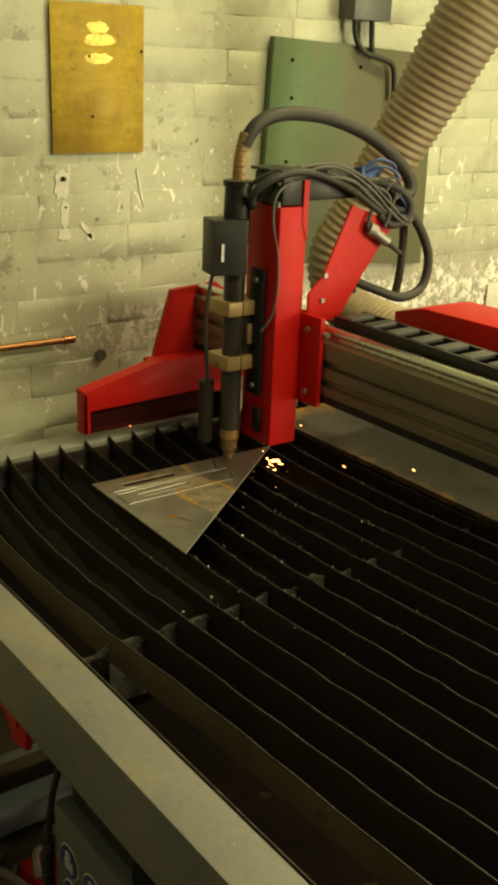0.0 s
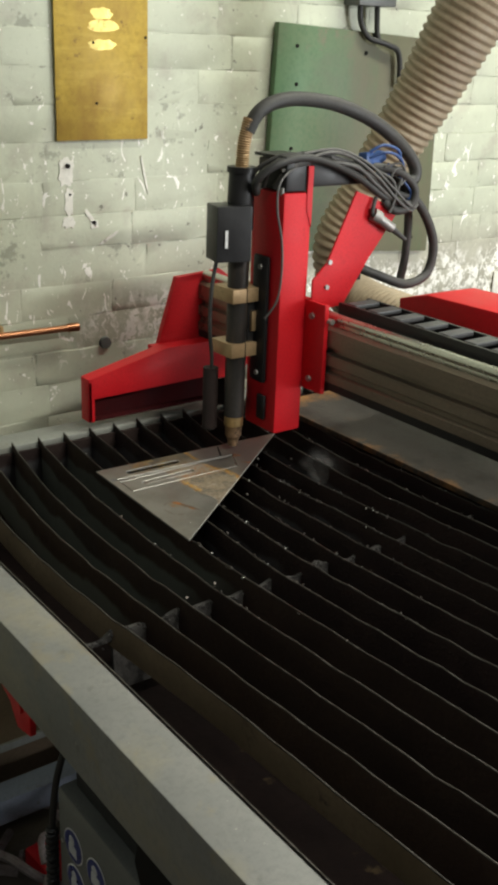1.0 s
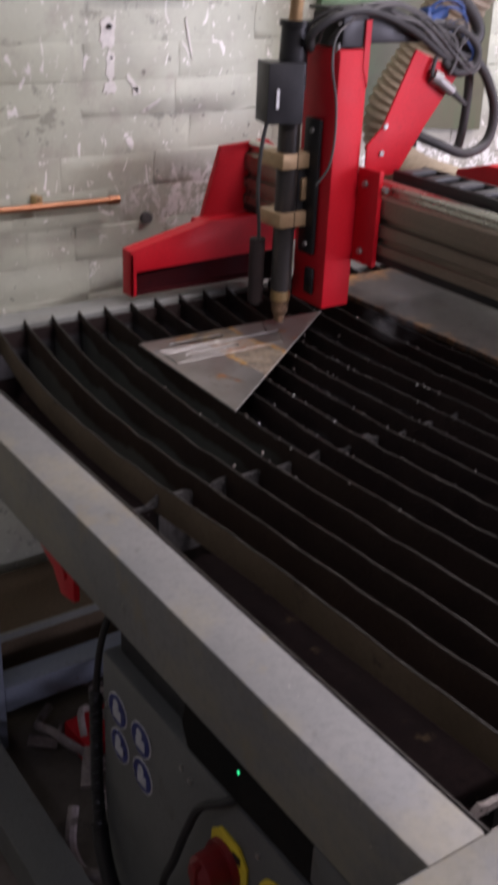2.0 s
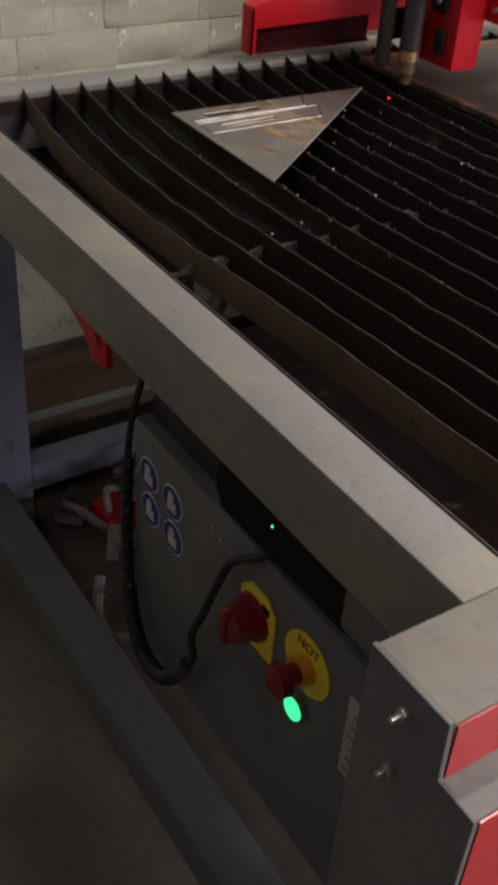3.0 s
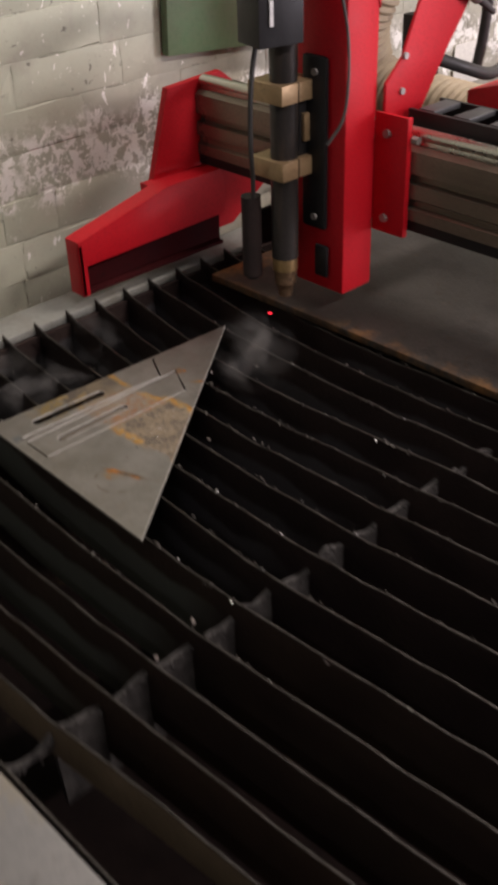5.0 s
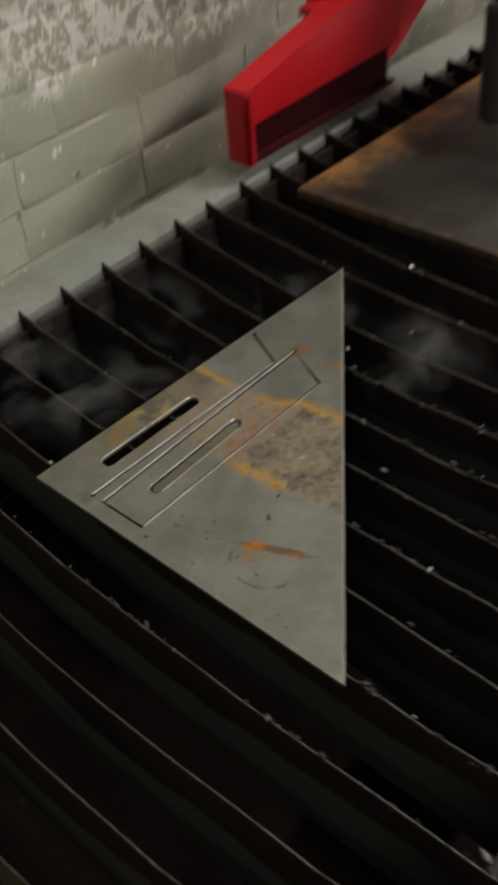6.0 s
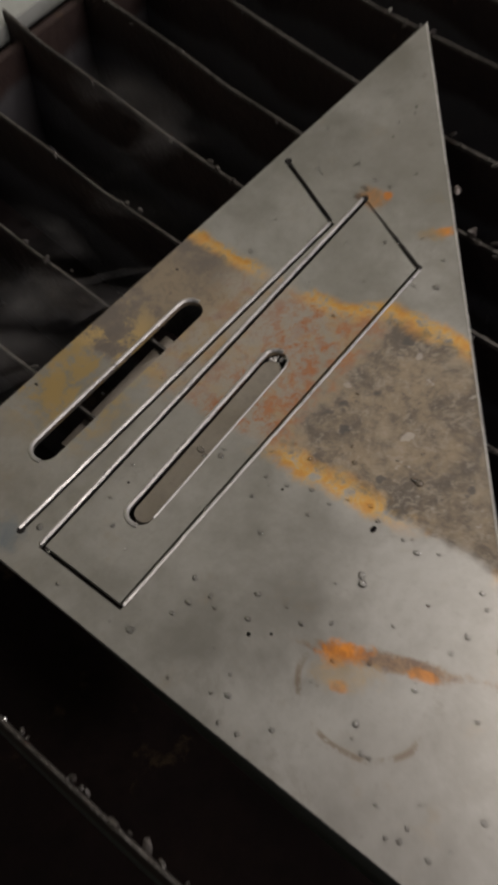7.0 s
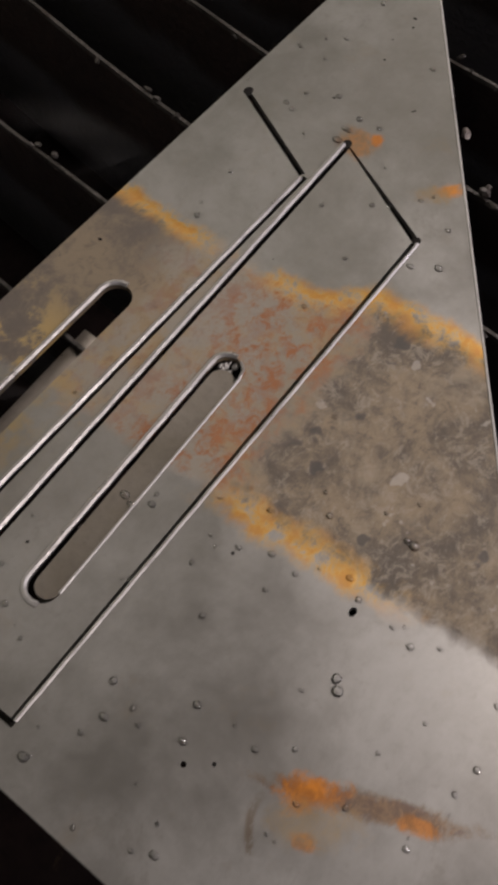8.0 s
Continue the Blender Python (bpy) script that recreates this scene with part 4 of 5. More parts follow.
# ---- gantry ----
def build_gantry():
    t = thing("gantry", (0.8, 1.0, 0.9), "red and aluminium gantry bridge riding on the table rails", "machine gantry")
    # foot bar at the wall: a channel open towards the table
    bm = B()
    prism(bm, [(0.449, 0.914), (0.449, 1.004), (0.635, 1.046), (0.742, 1.046), (0.752, 1.03), (0.752, 0.969), (0.462, 0.962), (0.462, 0.914)], "y", 1.632, 1.637, 0.001)
    prism(bm, [(0.449, 0.998), (0.449, 1.004), (0.635, 1.046), (0.745, 1.046), (0.745, 1.040), (0.636, 1.040)], "y", 1.6365, 1.666)
    box(bm, 0.449, 0.456, 1.632, 1.666, 0.914, 0.999, 0.001)
    box(bm, 0.455, 0.752, 1.661, 1.666, 0.914, 1.0)
    part("foot_bar", bm, M_RED, t, "red channel-shaped gantry foot")
    # dark red strip and lip paint the shade of the channel's opening
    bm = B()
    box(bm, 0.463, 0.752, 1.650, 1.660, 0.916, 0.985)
    part("bearing_strip", bm, M_REDSHADE, t, "dark strip that paints the shade inside the foot")
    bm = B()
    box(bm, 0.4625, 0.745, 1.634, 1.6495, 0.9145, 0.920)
    part("lower_lip", bm, M_REDSHADE, t)
    bm = B()
    prism(bm, [(0.61, 0.99), (0.638, 1.022), (0.686, 1.179), (0.80, 1.186), (0.86, 1.14), (1.08, 1.09), (1.08, 1.005), (0.945, 1.005), (0.815, 0.918), (0.61, 0.918)], "y", 1.684, 1.698, 0.002)
    box(bm, 0.62, 0.93, 1.660, 1.690, 1.030, 1.041)
    part("side_plate", bm, M_RED, t, "red side plate")
    # beam: aluminium profile with grooves in its face
    bm = B()
    f, bk = 0.742, 0.826
    prism(bm, [(f, 1.062), (f, 1.078), (f + 0.006, 1.082), (f + 0.006, 1.090), (f, 1.094), (f, 1.114), (f + 0.010, 1.117), (f + 0.010, 1.126), (f, 1.129), (f, 1.160), (f + 0.008, 1.166), (bk, 1.166), (bk, 1.062)], "y", 0.14, 1.683)
    part("beam", bm, M_ALU, t, "grooved aluminium beam", shade=25)
    bm = B()
    box(bm, f + 0.002, bk, 0.14, 1.683, 1.046, 1.062)
    part("beam_base", bm, M_BLACK, t)
    bm = B()
    box(bm, f + 0.010, f + 0.030, 0.16, 1.68, 1.166, 1.174, 0.001)
    rod(bm, (f + 0.016, 0.16, 1.180), (f + 0.016, 1.68, 1.180), 0.009, 20)
    part("guide_rail", bm, M_STEELROD, t, "bright ground guide rail")
    # energy chain on top
    bm = B()
    box(bm, 0.776, 0.783, 0.2, 1.27, 1.178, 1.204, 0.001)
    box(bm, 0.844, 0.851, 0.2, 1.27, 1.178, 1.204, 0.001)
    box(bm, 0.776, 0.851, 0.2, 1.27, 1.166, 1.178)
    ch = part("energy_chain", bm, M_BLACK, t, "black plastic energy chain")
    for i in range(18):
        y = 1.258 - i * 0.058
        bm = B()
        box(bm, 0.784, 0.843, y - 0.027, y, 1.197, 1.205, 0.002)
        part("chain_link", bm, M_WIREBAR, ch)
    # red hood behind the chain
    bm = B()
    prism(bm, [(1.32, 1.10), (1.325, 1.178), (1.25, 1.20), (1.02, 1.205), (0.85, 1.15), (0.85, 1.10)], "x", 0.985, 1.12, 0.004)
    part("red_hood", bm, M_RED, t, "sloped red sheet hood")
    # near foot
    bm = B()
    prism(bm, [(0.45, 0.905), (0.45, 1.004), (0.64, 1.045), (0.727, 1.163), (0.98, 1.176), (0.98, 0.905)], "y", 0.11, 0.14, 0.002)
    part("side_plate", bm, M_RED, t, "red side plate")
    return t


M_WIREBAR = nmat("grey_link", (0.05, 0.052, 0.055), (0.075, 0.075, 0.08), 0.5, scale=12)
gantry = build_gantry()


M_BOLT = nmat("dull_bolt", (0.30, 0.29, 0.28), (0.38, 0.37, 0.35), 0.5, metal=0.7, scale=60, bump=0.05)


def build_carriage():
    t = thing("torch_carriage", (0.74, 1.38, 1.02), "red sheet steel torch carriage with motor and cables on the beam", "machine carriage")
    # column: folded red sheet
    bm = B()
    box(bm, 0.700, 0.764, 1.349, 1.445, 0.934, 1.393, 0.004)
    part("column", bm, M_RED, t, "upright red column")
    bm = B()
    prism(bm, [(0.764, 1.33), (0.764, 1.44), (0.752, 1.44), (0.752, 1.362)], "y", 1.3475, 1.352, 0.0)
    part("column_ear", bm, M_RED, t)
    # bracket plate beside it
    bm = B()
    box(bm, 0.762, 0.767, 1.293, 1.349, 1.022, 1.195, 0.001)
    box(bm, 0.762, 0.772, 1.290, 1.294, 1.022, 1.195, 0.001)
    br = part("mounting_bracket", bm, M_RED, t, "red angle bracket")
    for y, z in ((1.325, 1.168), (1.325, 1.045)):
        bm = B()
        rod(bm, (0.762, y, z), (0.757, y, z), 0.006, 12)
        part("bolt", bm, M_BOLT, br)
    bm = B()
    rod(bm, (0.770, 1.286, 1.165), (0.770, 1.276, 1.165), 0.006, 6)
    part("hex_bolt", bm, M_BOLT, br)
    # slanting arm
    bm = B()
    prism(bm, [(0.767, 1.196), (0.767, 1.232), (0.800, 1.262), (0.862, 1.392), (0.975, 1.352), (0.900, 1.258), (0.845, 1.178), (0.80, 1.174)], "y", 1.336, 1.341, 0.001)
    arm = part("slanting_arm", bm, M_RED, t, "red slanting cable arm")
    for x, z in ((0.804, 1.264), (0.800, 1.217)):
        bm = B()
        rod(bm, (x, 1.336, z), (x, 1.332, z), 0.0048, 12)
        part("bolt", bm, M_BOLT, arm)
    bm = B()
    box(bm, 0.875, 0.895, 1.345, 1.40, 1.22, 1.30, 0.002)
    part("black_block", bm, M_BLACK, t)
    bm = B()
    rod(bm, (0.905, 1.328, 1.345), (0.945, 1.322, 1.320), 0.010, 14)
    rod(bm, (0.900, 1.330, 1.348), (0.915, 1.326, 1.340), 0.013, 14)
    cn = part("plug", bm, M_BOLT, t, "metal cable plug")
    bm = B()
    rod(bm, (0.945, 1.322, 1.320), (0.978, 1.316, 1.296), 0.007, 12, 0.004)
    part("plug_tail", bm, M_RUBBER, cn)
    # motor on top of the column
    bm = B()
    box(bm, 0.705, 0.762, 1.352, 1.437, 1.395, 1.45, 0.004)
    mo = part("motor", bm, M_BLACK, t, "black stepper motor")
    bm = B()
    box(bm, 0.70, 0.765, 1.35, 1.445, 1.452, 1.458, 0.002)
    box(bm, 0.77, 0.90, 1.36, 1.44, 1.40, 1.445, 0.006)
    part("motor_cover", bm, M_BLACK, mo)
    for y in (1.36, 1.425):
        bm = B()
        rod(bm, (0.7035, y, 1.388), (0.7035, y, 1.402), 0.004, 10)
        part("screw", bm, M_BOLT, mo)
    # cables
    runs = [
        (M_RUBBER, 0.0075, [(0.675, 1.40, 1.39), (0.660, 1.38, 1.415), (0.685, 1.36, 1.442), (0.735, 1.35, 1.455), (0.79, 1.345, 1.447), (0.86, 1.34, 1.420), (0.92, 1.333, 1.383), (0.975, 1.33, 1.360), (0.995, 1.33, 1.368)]),
        (M_RUBBER, 0.006, [(0.70, 1.38, 1.40), (0.72, 1.36, 1.435), (0.78, 1.35, 1.450), (0.87, 1.34, 1.432), (0.93, 1.33, 1.398), (0.985, 1.33, 1.378), (1.003, 1.34, 1.40)]),
        (M_WIRE, 0.0045, [(0.76, 1.35, 1.45), (0.85, 1.335, 1.438), (0.90, 1.33, 1.405), (0.95, 1.325, 1.372), (0.99, 1.322, 1.366)]),
        (M_WIRE, 0.0022, [(0.76, 1.36, 1.452), (0.69, 1.345, 1.42), (0.680, 1.343, 1.37), (0.694, 1.343, 1.31), (0.697, 1.343, 1.25), (0.690, 1.345, 1.20), (0.675, 1.36, 1.165)]),
        (M_WIRE, 0.0032, [(0.93, 1.33, 1.40), (0.945, 1.325, 1.43), (0.965, 1.325, 1.425), (0.952, 1.325, 1.385)]),
        (M_WIRE, 0.0030, [(0.90, 1.33, 1.43), (0.935, 1.32, 1.41), (0.945, 1.32, 1.38), (0.935, 1.322, 1.35)]),
        (M_RUBBER, 0.0095, [(0.96, 1.35, 1.415), (0.995, 1.34, 1.385), (1.035, 1.33, 1.345), (1.071, 1.33, 1.281), (1.062, 1.33, 1.222), (1.008, 1.33, 1.203), (0.944, 1.335, 1.222), (0.89, 1.36, 1.245)]),
        (M_RUBBER, 0.0085, [(0.96, 1.36, 1.42), (1.00, 1.35, 1.40), (1.025, 1.36, 1.33), (1.035, 1.37, 1.25), (1.035, 1.38, 1.19)]),
        (M_RUBBER, 0.004, [(0.69, 1.40, 1.40), (0.690, 1.37, 1.445), (0.75, 1.355, 1.462), (0.82, 1.345, 1.452), (0.89, 1.335, 1.418), (0.94, 1.326, 1.385)]),
        (M_RUBBER, 0.0038, [(0.685, 1.43, 1.39), (0.672, 1.40, 1.43), (0.71, 1.37, 1.458), (0.77, 1.352, 1.457)]),
        (M_WIRE, 0.0026, [(0.80, 1.345, 1.455), (0.88, 1.332, 1.425), (0.935, 1.324, 1.388), (0.985, 1.32, 1.358), (1.002, 1.325, 1.372)]),
        (M_WIRE, 0.0024, [(0.92, 1.33, 1.435), (0.955, 1.322, 1.44), (0.970, 1.322, 1.415), (0.958, 1.322, 1.40)]),
        (M_BLUECLIP, 0.0024, [(0.93, 1.33, 1.44), (0.965, 1.325, 1.41), (0.99, 1.325, 1.385), (0.985, 1.33, 1.365)]),
        (M_RUBBER, 0.0085, [(0.90, 1.345, 1.435), (0.955, 1.328, 1.425), (0.995, 1.322, 1.395), (0.992, 1.322, 1.362), (0.955, 1.326, 1.352), (0.93, 1.335, 1.372)]),
        (M_WIRE, 0.0034, [(0.70, 1.36, 1.432), (0.78, 1.342, 1.462), (0.84, 1.336, 1.455), (0.90, 1.326, 1.418), (0.945, 1.320, 1.378), (0.985, 1.318, 1.352), (1.008, 1.322, 1.362)]),
        (M_WIRE, 0.0028, [(0.74, 1.35, 1.462), (0.81, 1.34, 1.468), (0.88, 1.33, 1.442), (0.93, 1.32, 1.402), (0.975, 1.316, 1.366), (1.0, 1.318, 1.356)]),
        (M_BLUECLIP, 0.003, [(0.885, 1.335, 1.462), (0.91, 1.325, 1.475), (0.945, 1.322, 1.465), (0.955, 1.324, 1.445)]),
        (M_BLUECLIP, 0.003, [(0.89, 1.338, 1.452), (0.92, 1.322, 1.462), (0.95, 1.32, 1.45), (0.965, 1.324, 1.432)]),
        (M_RUBBER, 0.004, [(0.905, 1.33, 1.38), (0.895, 1.326, 1.35), (0.91, 1.328, 1.34)]),
    ]
    for m, r, pts in runs:
        bm = B()
        sweep(bm, smooth_path(pts, 7), r, 10)
        part("cable", bm, m, t)
    bm = B()
    rnd = random.Random(3)
    for i in range(4):
        box(bm, 0.878 + 0.018 * i, 0.902 + 0.018 * i, 1.34, 1.36, 1.438 - 0.004 * i, 1.460 - 0.006 * i, 0.003, Matrix.Translation((0.9, 1.35, 1.45)) @ pose(0, 0, 0, rnd.uniform(-20, 20), rnd.uniform(-25, 25), 10) @ Matrix.Translation((-0.9, -1.35, -1.45)))
    part("blue_connector", bm, M_BLUECLIP, t, "blue plastic connector")
    # slide plate behind the clamps
    bm = B()
    box(bm, 0.690, 0.699, 1.378, 1.424, 1.03, 1.275, 0.006)
    sp = part("slide_plate", bm, M_BLACK, t, "dark slide plate")
    for z in (1.255, 1.05):
        bm = B()
        rod(bm, (0.688, 1.395, z), (0.684, 1.395, z), 0.005, 10)
        part("screw", bm, M_BOLT, sp)
    bm = B()
    box(bm, 0.692, 0.699, 1.375, 1.40, 0.955, 1.005, 0.004)
    part("lower_guide", bm, M_BLACK, t)
    t.location, t.scale = (0.709, 1.3412, 1.036), (0.9745, 0.9745, 0.9745)
    return t


carriage = build_carriage()


M_CUP = nmat("scorched_copper", (0.24, 0.15, 0.09), (0.34, 0.22, 0.13), 0.42, metal=0.7, scale=60, c3=(0.06, 0.045, 0.035), fine=200, spot=0.55)



def build_torch():
    t = thing("plasma_torch", (0.628, 1.385, 0.912), "dark straight plasma torch with bronze clamps and brass nozzle", "plasma torch")
    X, Y = 0.630, 1.386
    bm = B()
    rod(bm, (X, Y, 0.975), (X, Y, 1.34), 0.0195, 28)
    part("sleeve", bm, M_TORCH, t)
    bm = B()
    rod(bm, (X, Y, 1.33), (X, Y, 1.385), 0.024, 28)
    rod(bm, (X, Y, 1.385), (X, Y, 1.43), 0.024, 28, 0.0225)
    rod(bm, (X, Y, 1.43), (X, Y, 1.44), 0.026, 28)
    part("grip", bm, M_BLACK, t)
    bm = B()
    rod(bm, (X, Y, 0.956), (X, Y, 0.976), 0.0185, 28)
    part("brass_ring", bm, M_BRASS, t, "worn bright brass ring")
    bm = B()
    rod(bm, (X, Y, 0.934), (X, Y, 0.956), 0.0155, 28, 0.0168)
    rod(bm, (X, Y, 0.927), (X, Y, 0.934), 0.0118, 28, 0.0150)
    rod(bm, (X, Y, 0.914), (X, Y, 0.927), 0.0100, 24, 0.0112)
    part("nozzle", bm, M_CUP, t, "scorched copper nozzle cup")
    for z in (1.199, 1.096):
        bm = B()
        box(bm, 0.603, 0.682, 1.362, 1.428, z, z + 0.026, 0.0015)
        c = part("clamp", bm, M_CLAMP, t, "bronze-coloured split clamp")
        bm = B()
        box(bm, 0.6335, 0.6350, 1.3612, 1.3640, z - 0.0004, z + 0.0264)
        part("split", bm, M_DARKHOLE, c)
    bm = B()
    box(bm, 0.645, 0.664, 1.372, 1.40, 1.122, 1.199, 0.001)
    part("clamp_back", bm, M_BLACK, t)
    bm = B()
    box(bm, 0.650, 0.663, 1.366, 1.373, 1.142, 1.180, 0.001)
    part("sensor_tab", bm, M_CLAMP, t)
    # sensor box strapped to the torch
    bm = B()
    box(bm, 0.570, 0.636, 1.352, 1.408, 1.278, 1.376, 0.002, Matrix.Translation((0.61, 1.38, 0)) @ pose(0, 0, 0, 0, 0, -14) @ Matrix.Translation((-0.61, -1.38, 0)))
    sb = part("sensor_box", bm, M_BLACK, t, "black sensor box with a small label")
    bm = B()
    box(bm, 0.585, 0.590, 1.3495, 1.3515, 1.304, 1.335, 0.0, Matrix.Translation((0.61, 1.38, 0)) @ pose(0, 0, 0, 0, 0, -14) @ Matrix.Translation((-0.61, -1.38, 0)))
    part("box_label", bm, M_WHITE, sb, "narrow cream label")
    bm = B()
    sweep(bm, smooth_path([(0.585, 1.39, 1.28), (0.578, 1.392, 1.24), (0.576, 1.395, 1.19), (0.580, 1.40, 1.14), (0.592, 1.41, 1.09), (0.60, 1.42, 1.03)], 6), 0.0035, 8)
    part("thin_lead", bm, M_RUBBER, t)
    # spring sleeve and thick lead
    bm = B()
    path = smooth_path([(X, Y, 1.435), (X + 0.002, 1.384, 1.480), (X + 0.010, 1.380, 1.522)], 44)
    sweep(bm, path, lambda s: 0.0115 + 0.0012 * math.sin(s * 2 * math.pi / 0.0040), 16)
    part("spring_sleeve", bm, M_CLAMP, t, "coiled brass kink guard")
    bm = B()
    sweep(bm, smooth_path([(X + 0.007, 1.381, 1.50), (0.655, 1.375, 1.532), (0.690, 1.372, 1.549), (0.741, 1.37, 1.554), (0.82, 1.365, 1.545), (0.906, 1.36, 1.517), (0.975, 1.352, 1.475), (1.012, 1.345, 1.435), (1.012, 1.342, 1.408), (0.985, 1.345, 1.402), (0.95, 1.36, 1.41)], 8), 0.0128, 14)
    part("torch_lead", bm, M_RUBBER, t, "thick black torch lead")
    bm = B()
    rod(bm, (0.600, 1.424, 0.945), (0.600, 1.424, 1.065), 0.0145, 20)
    box(bm, 0.597, 0.66, 1.421, 1.428, 0.985, 1.04, 0.002)
    lz = part("laser_pointer", bm, M_SLAT, t, "dark laser pointer tube beside the torch")
    bm = B()
    rod(bm, (0.600, 1.424, 0.940), (0.600, 1.424, 0.945), 0.010, 16)
    part("lens_ring", bm, M_BLACK, lz)
    bm = B()
    rod(bm, (0.612, 1.402, 0.8832), (0.612, 1.402, 0.8838), 0.0032, 14)
    part("laser_spot", bm, M_LASER, t, "small red laser spot on the sheet")
    return t


torch = build_torch()


def build_duct():
    t = thing("extraction_hose", (0.93, 1.3, 1.0), "tan corrugated extraction hose hanging behind the carriage", "hose")
    path = smooth_path([(1.66, 1.20, 2.9), (1.42, 1.36, 2.05), (1.298, 1.468, 1.765), (1.235, 1.560, 1.543), (1.180, 1.640, 1.363), (1.142, 1.70, 1.22), (1.165, 1.70, 1.115), (1.165, 1.62, 1.085), (1.14, 1.48, 1.085), (1.12, 1.25, 1.085), (1.10, 0.9, 1.085)], 64)
    bm = B()

    def rr(s):
        thick = 0.080 - 0.026 * min(1, max(0, (s - 1.25) / 0.45))
        return thick + 0.0029 * math.sin(s * 2 * math.pi / 0.0172)
    sweep(bm, path, rr, 28)
    part("corrugated_tube", bm, M_HOSE, t, shade=80)
    return t


duct = build_duct()


# ---- on the wall ----
def ragged(bm, x, z, rx, rz, rnd, turn=0):
    """A thin flake with a torn outline, flat on the wall."""
    ca, sa = math.cos(radians(turn)), math.sin(radians(turn))
    pts = []
    for i in range(26):
        a = 2 * math.pi * i / 26
        k = rnd.uniform(0.72, 1.12)
        u, v = rx * k * math.copysign(abs(math.cos(a)) ** 0.6, math.cos(a)), rz * k * math.copysign(abs(math.sin(a)) ** 0.6, math.sin(a))
        pts.append((x + u * ca + v * sa, z + v * ca - u * sa))
    return prism(bm, pts, "y", WALL - 0.0022, WALL + 0.004)


def on_wall():
    bm = B()
    box(bm, 0.532, 0.751, WALL - 0.0095, WALL - 0.0065, 1.437, 1.735, 0.0008)
    b = thing("brass_sheet", (0.64, WALL - 0.003, 1.58), "tarnished yellow brass sheet fixed flat on the brick wall", "metal sheet")
    part("sheet", bm, M_BRASSSHEET, b)
    rnd = random.Random(2)
    for cx, cz, rx, rz_ in ((0.640, 1.688, 0.026, 0.013), (0.643, 1.664, 0.036, 0.013), (0.641, 1.628, 0.036, 0.011)):
        bm = B()
        prism(bm, [(cx + rx * (0.8 + 0.3 * rnd.random()) * math.cos(i * 0.35), cz + rz_ * (0.75 + 0.4 * rnd.random()) * math.sin(i * 0.35)) for i in range(18)], "y", WALL - 0.0099, WALL - 0.0094)
        part("rubbed_patch", bm, M_BRASSWORN, b, "rubbed bright patch", shade=0)
    for x, z in ((0.626, 1.512), (0.62, 1.632), (0.745, 1.645)):
        bm = B()
        rod(bm, (x, WALL - 0.0095, z), (x, WALL - 0.011, z), 0.003, 10)
        part("screw", bm, M_DARKHOLE, b)
    g = thing("green_board", (1.35, WALL - 0.02, 1.4), "green painted board, browner to the right, screwed to the brick wall", "board")
    bm = B()
    prism(bm, [(1.068, 1.165), (1.640, 1.12), (1.625, 1.665), (1.092, 1.690)], "y", WALL - 0.024, WALL - 0.006, 0.002)
    part("board", bm, M_GREENBOARD, g)
    for x, z in ((1.147, 1.64), (1.364, 1.629), (1.143, 1.408), (1.575, 1.163), (1.15, 1.555)):
        bm = B()
        rod(bm, (x, WALL - 0.024, z), (x, WALL - 0.0265, z), 0.0045, 12)
        part("hole", bm, M_DARKHOLE, g)
    p = thing("copper_pipe", (0.45, WALL - 0.03, 1.04), "copper pipe stub fixed along the wall", "pipe")
    bm = B()
    rod(bm, (-0.6, WALL - 0.030, 1.052), (0.555, WALL - 0.030, 1.040), 0.0075, 18)
    part("pipe", bm, M_COPPER, p)
    bm = B()
    rod(bm, (0.535, WALL - 0.030, 1.0402), (0.560, WALL - 0.030, 1.040), 0.0095, 18)
    part("end_cap", bm, M_COPPER, p)
    bm = B()
    box(bm, 0.37, 0.385, WALL - 0.03, WALL, 1.036, 1.062, 0.002)
    part("clip", bm, M_BRASS, p)
    h = thing("pipe_hole_plug", (0.642, WALL - 0.004, 0.986), "dark round plug in the wall", "wall plug")
    bm = B()
    rod(bm, (0.642, WALL + 0.01, 0.986), (0.642, WALL - 0.009, 0.986), 0.016, 20, 0.013)
    part("plug", bm, M_DARKPAINT, h)
    w = thing("wall_cable", (1.42, WALL - 0.03, 1.8), "dark cables and a box on the wall above the board", "cable")
    bm = B()
    box(bm, 1.30, 1.42, WALL - 0.06, WALL - 0.003, 1.735, 1.85, 0.004)
    part("junction_box", bm, M_DARKPAINT, w)
    for pts in ([(1.33, WALL - 0.03, 1.74), (1.335, WALL - 0.03, 1.70), (1.36, WALL - 0.035, 1.665), (1.42, WALL - 0.04, 1.65), (1.46, WALL - 0.04, 1.63), (1.47, WALL - 0.04, 1.55)],
                [(1.385, WALL - 0.03, 1.74), (1.39, WALL - 0.03, 1.68), (1.395, WALL - 0.035, 1.655)]):
        bm = B()
        sweep(bm, smooth_path(pts, 6), 0.007, 10)
        part("cable", bm, M_RUBBER, w)
    # strips of pale old filler and tape on the wall
    s = thing("filler_strip", (0.555, WALL, 1.33), "ragged strip of white filler with a screw in the wall", "filler")
    rnd = random.Random(14)
    for x, z, rx, rz_ in ((0.555, 1.372, 0.019, 0.031), (0.560, 1.308, 0.0115, 0.030), (0.558, 1.266, 0.016, 0.013)):
        bm = B()
        ragged(bm, x, z, rx, rz_, rnd)
        part("strip", bm, M_PALE, s, shade=0)
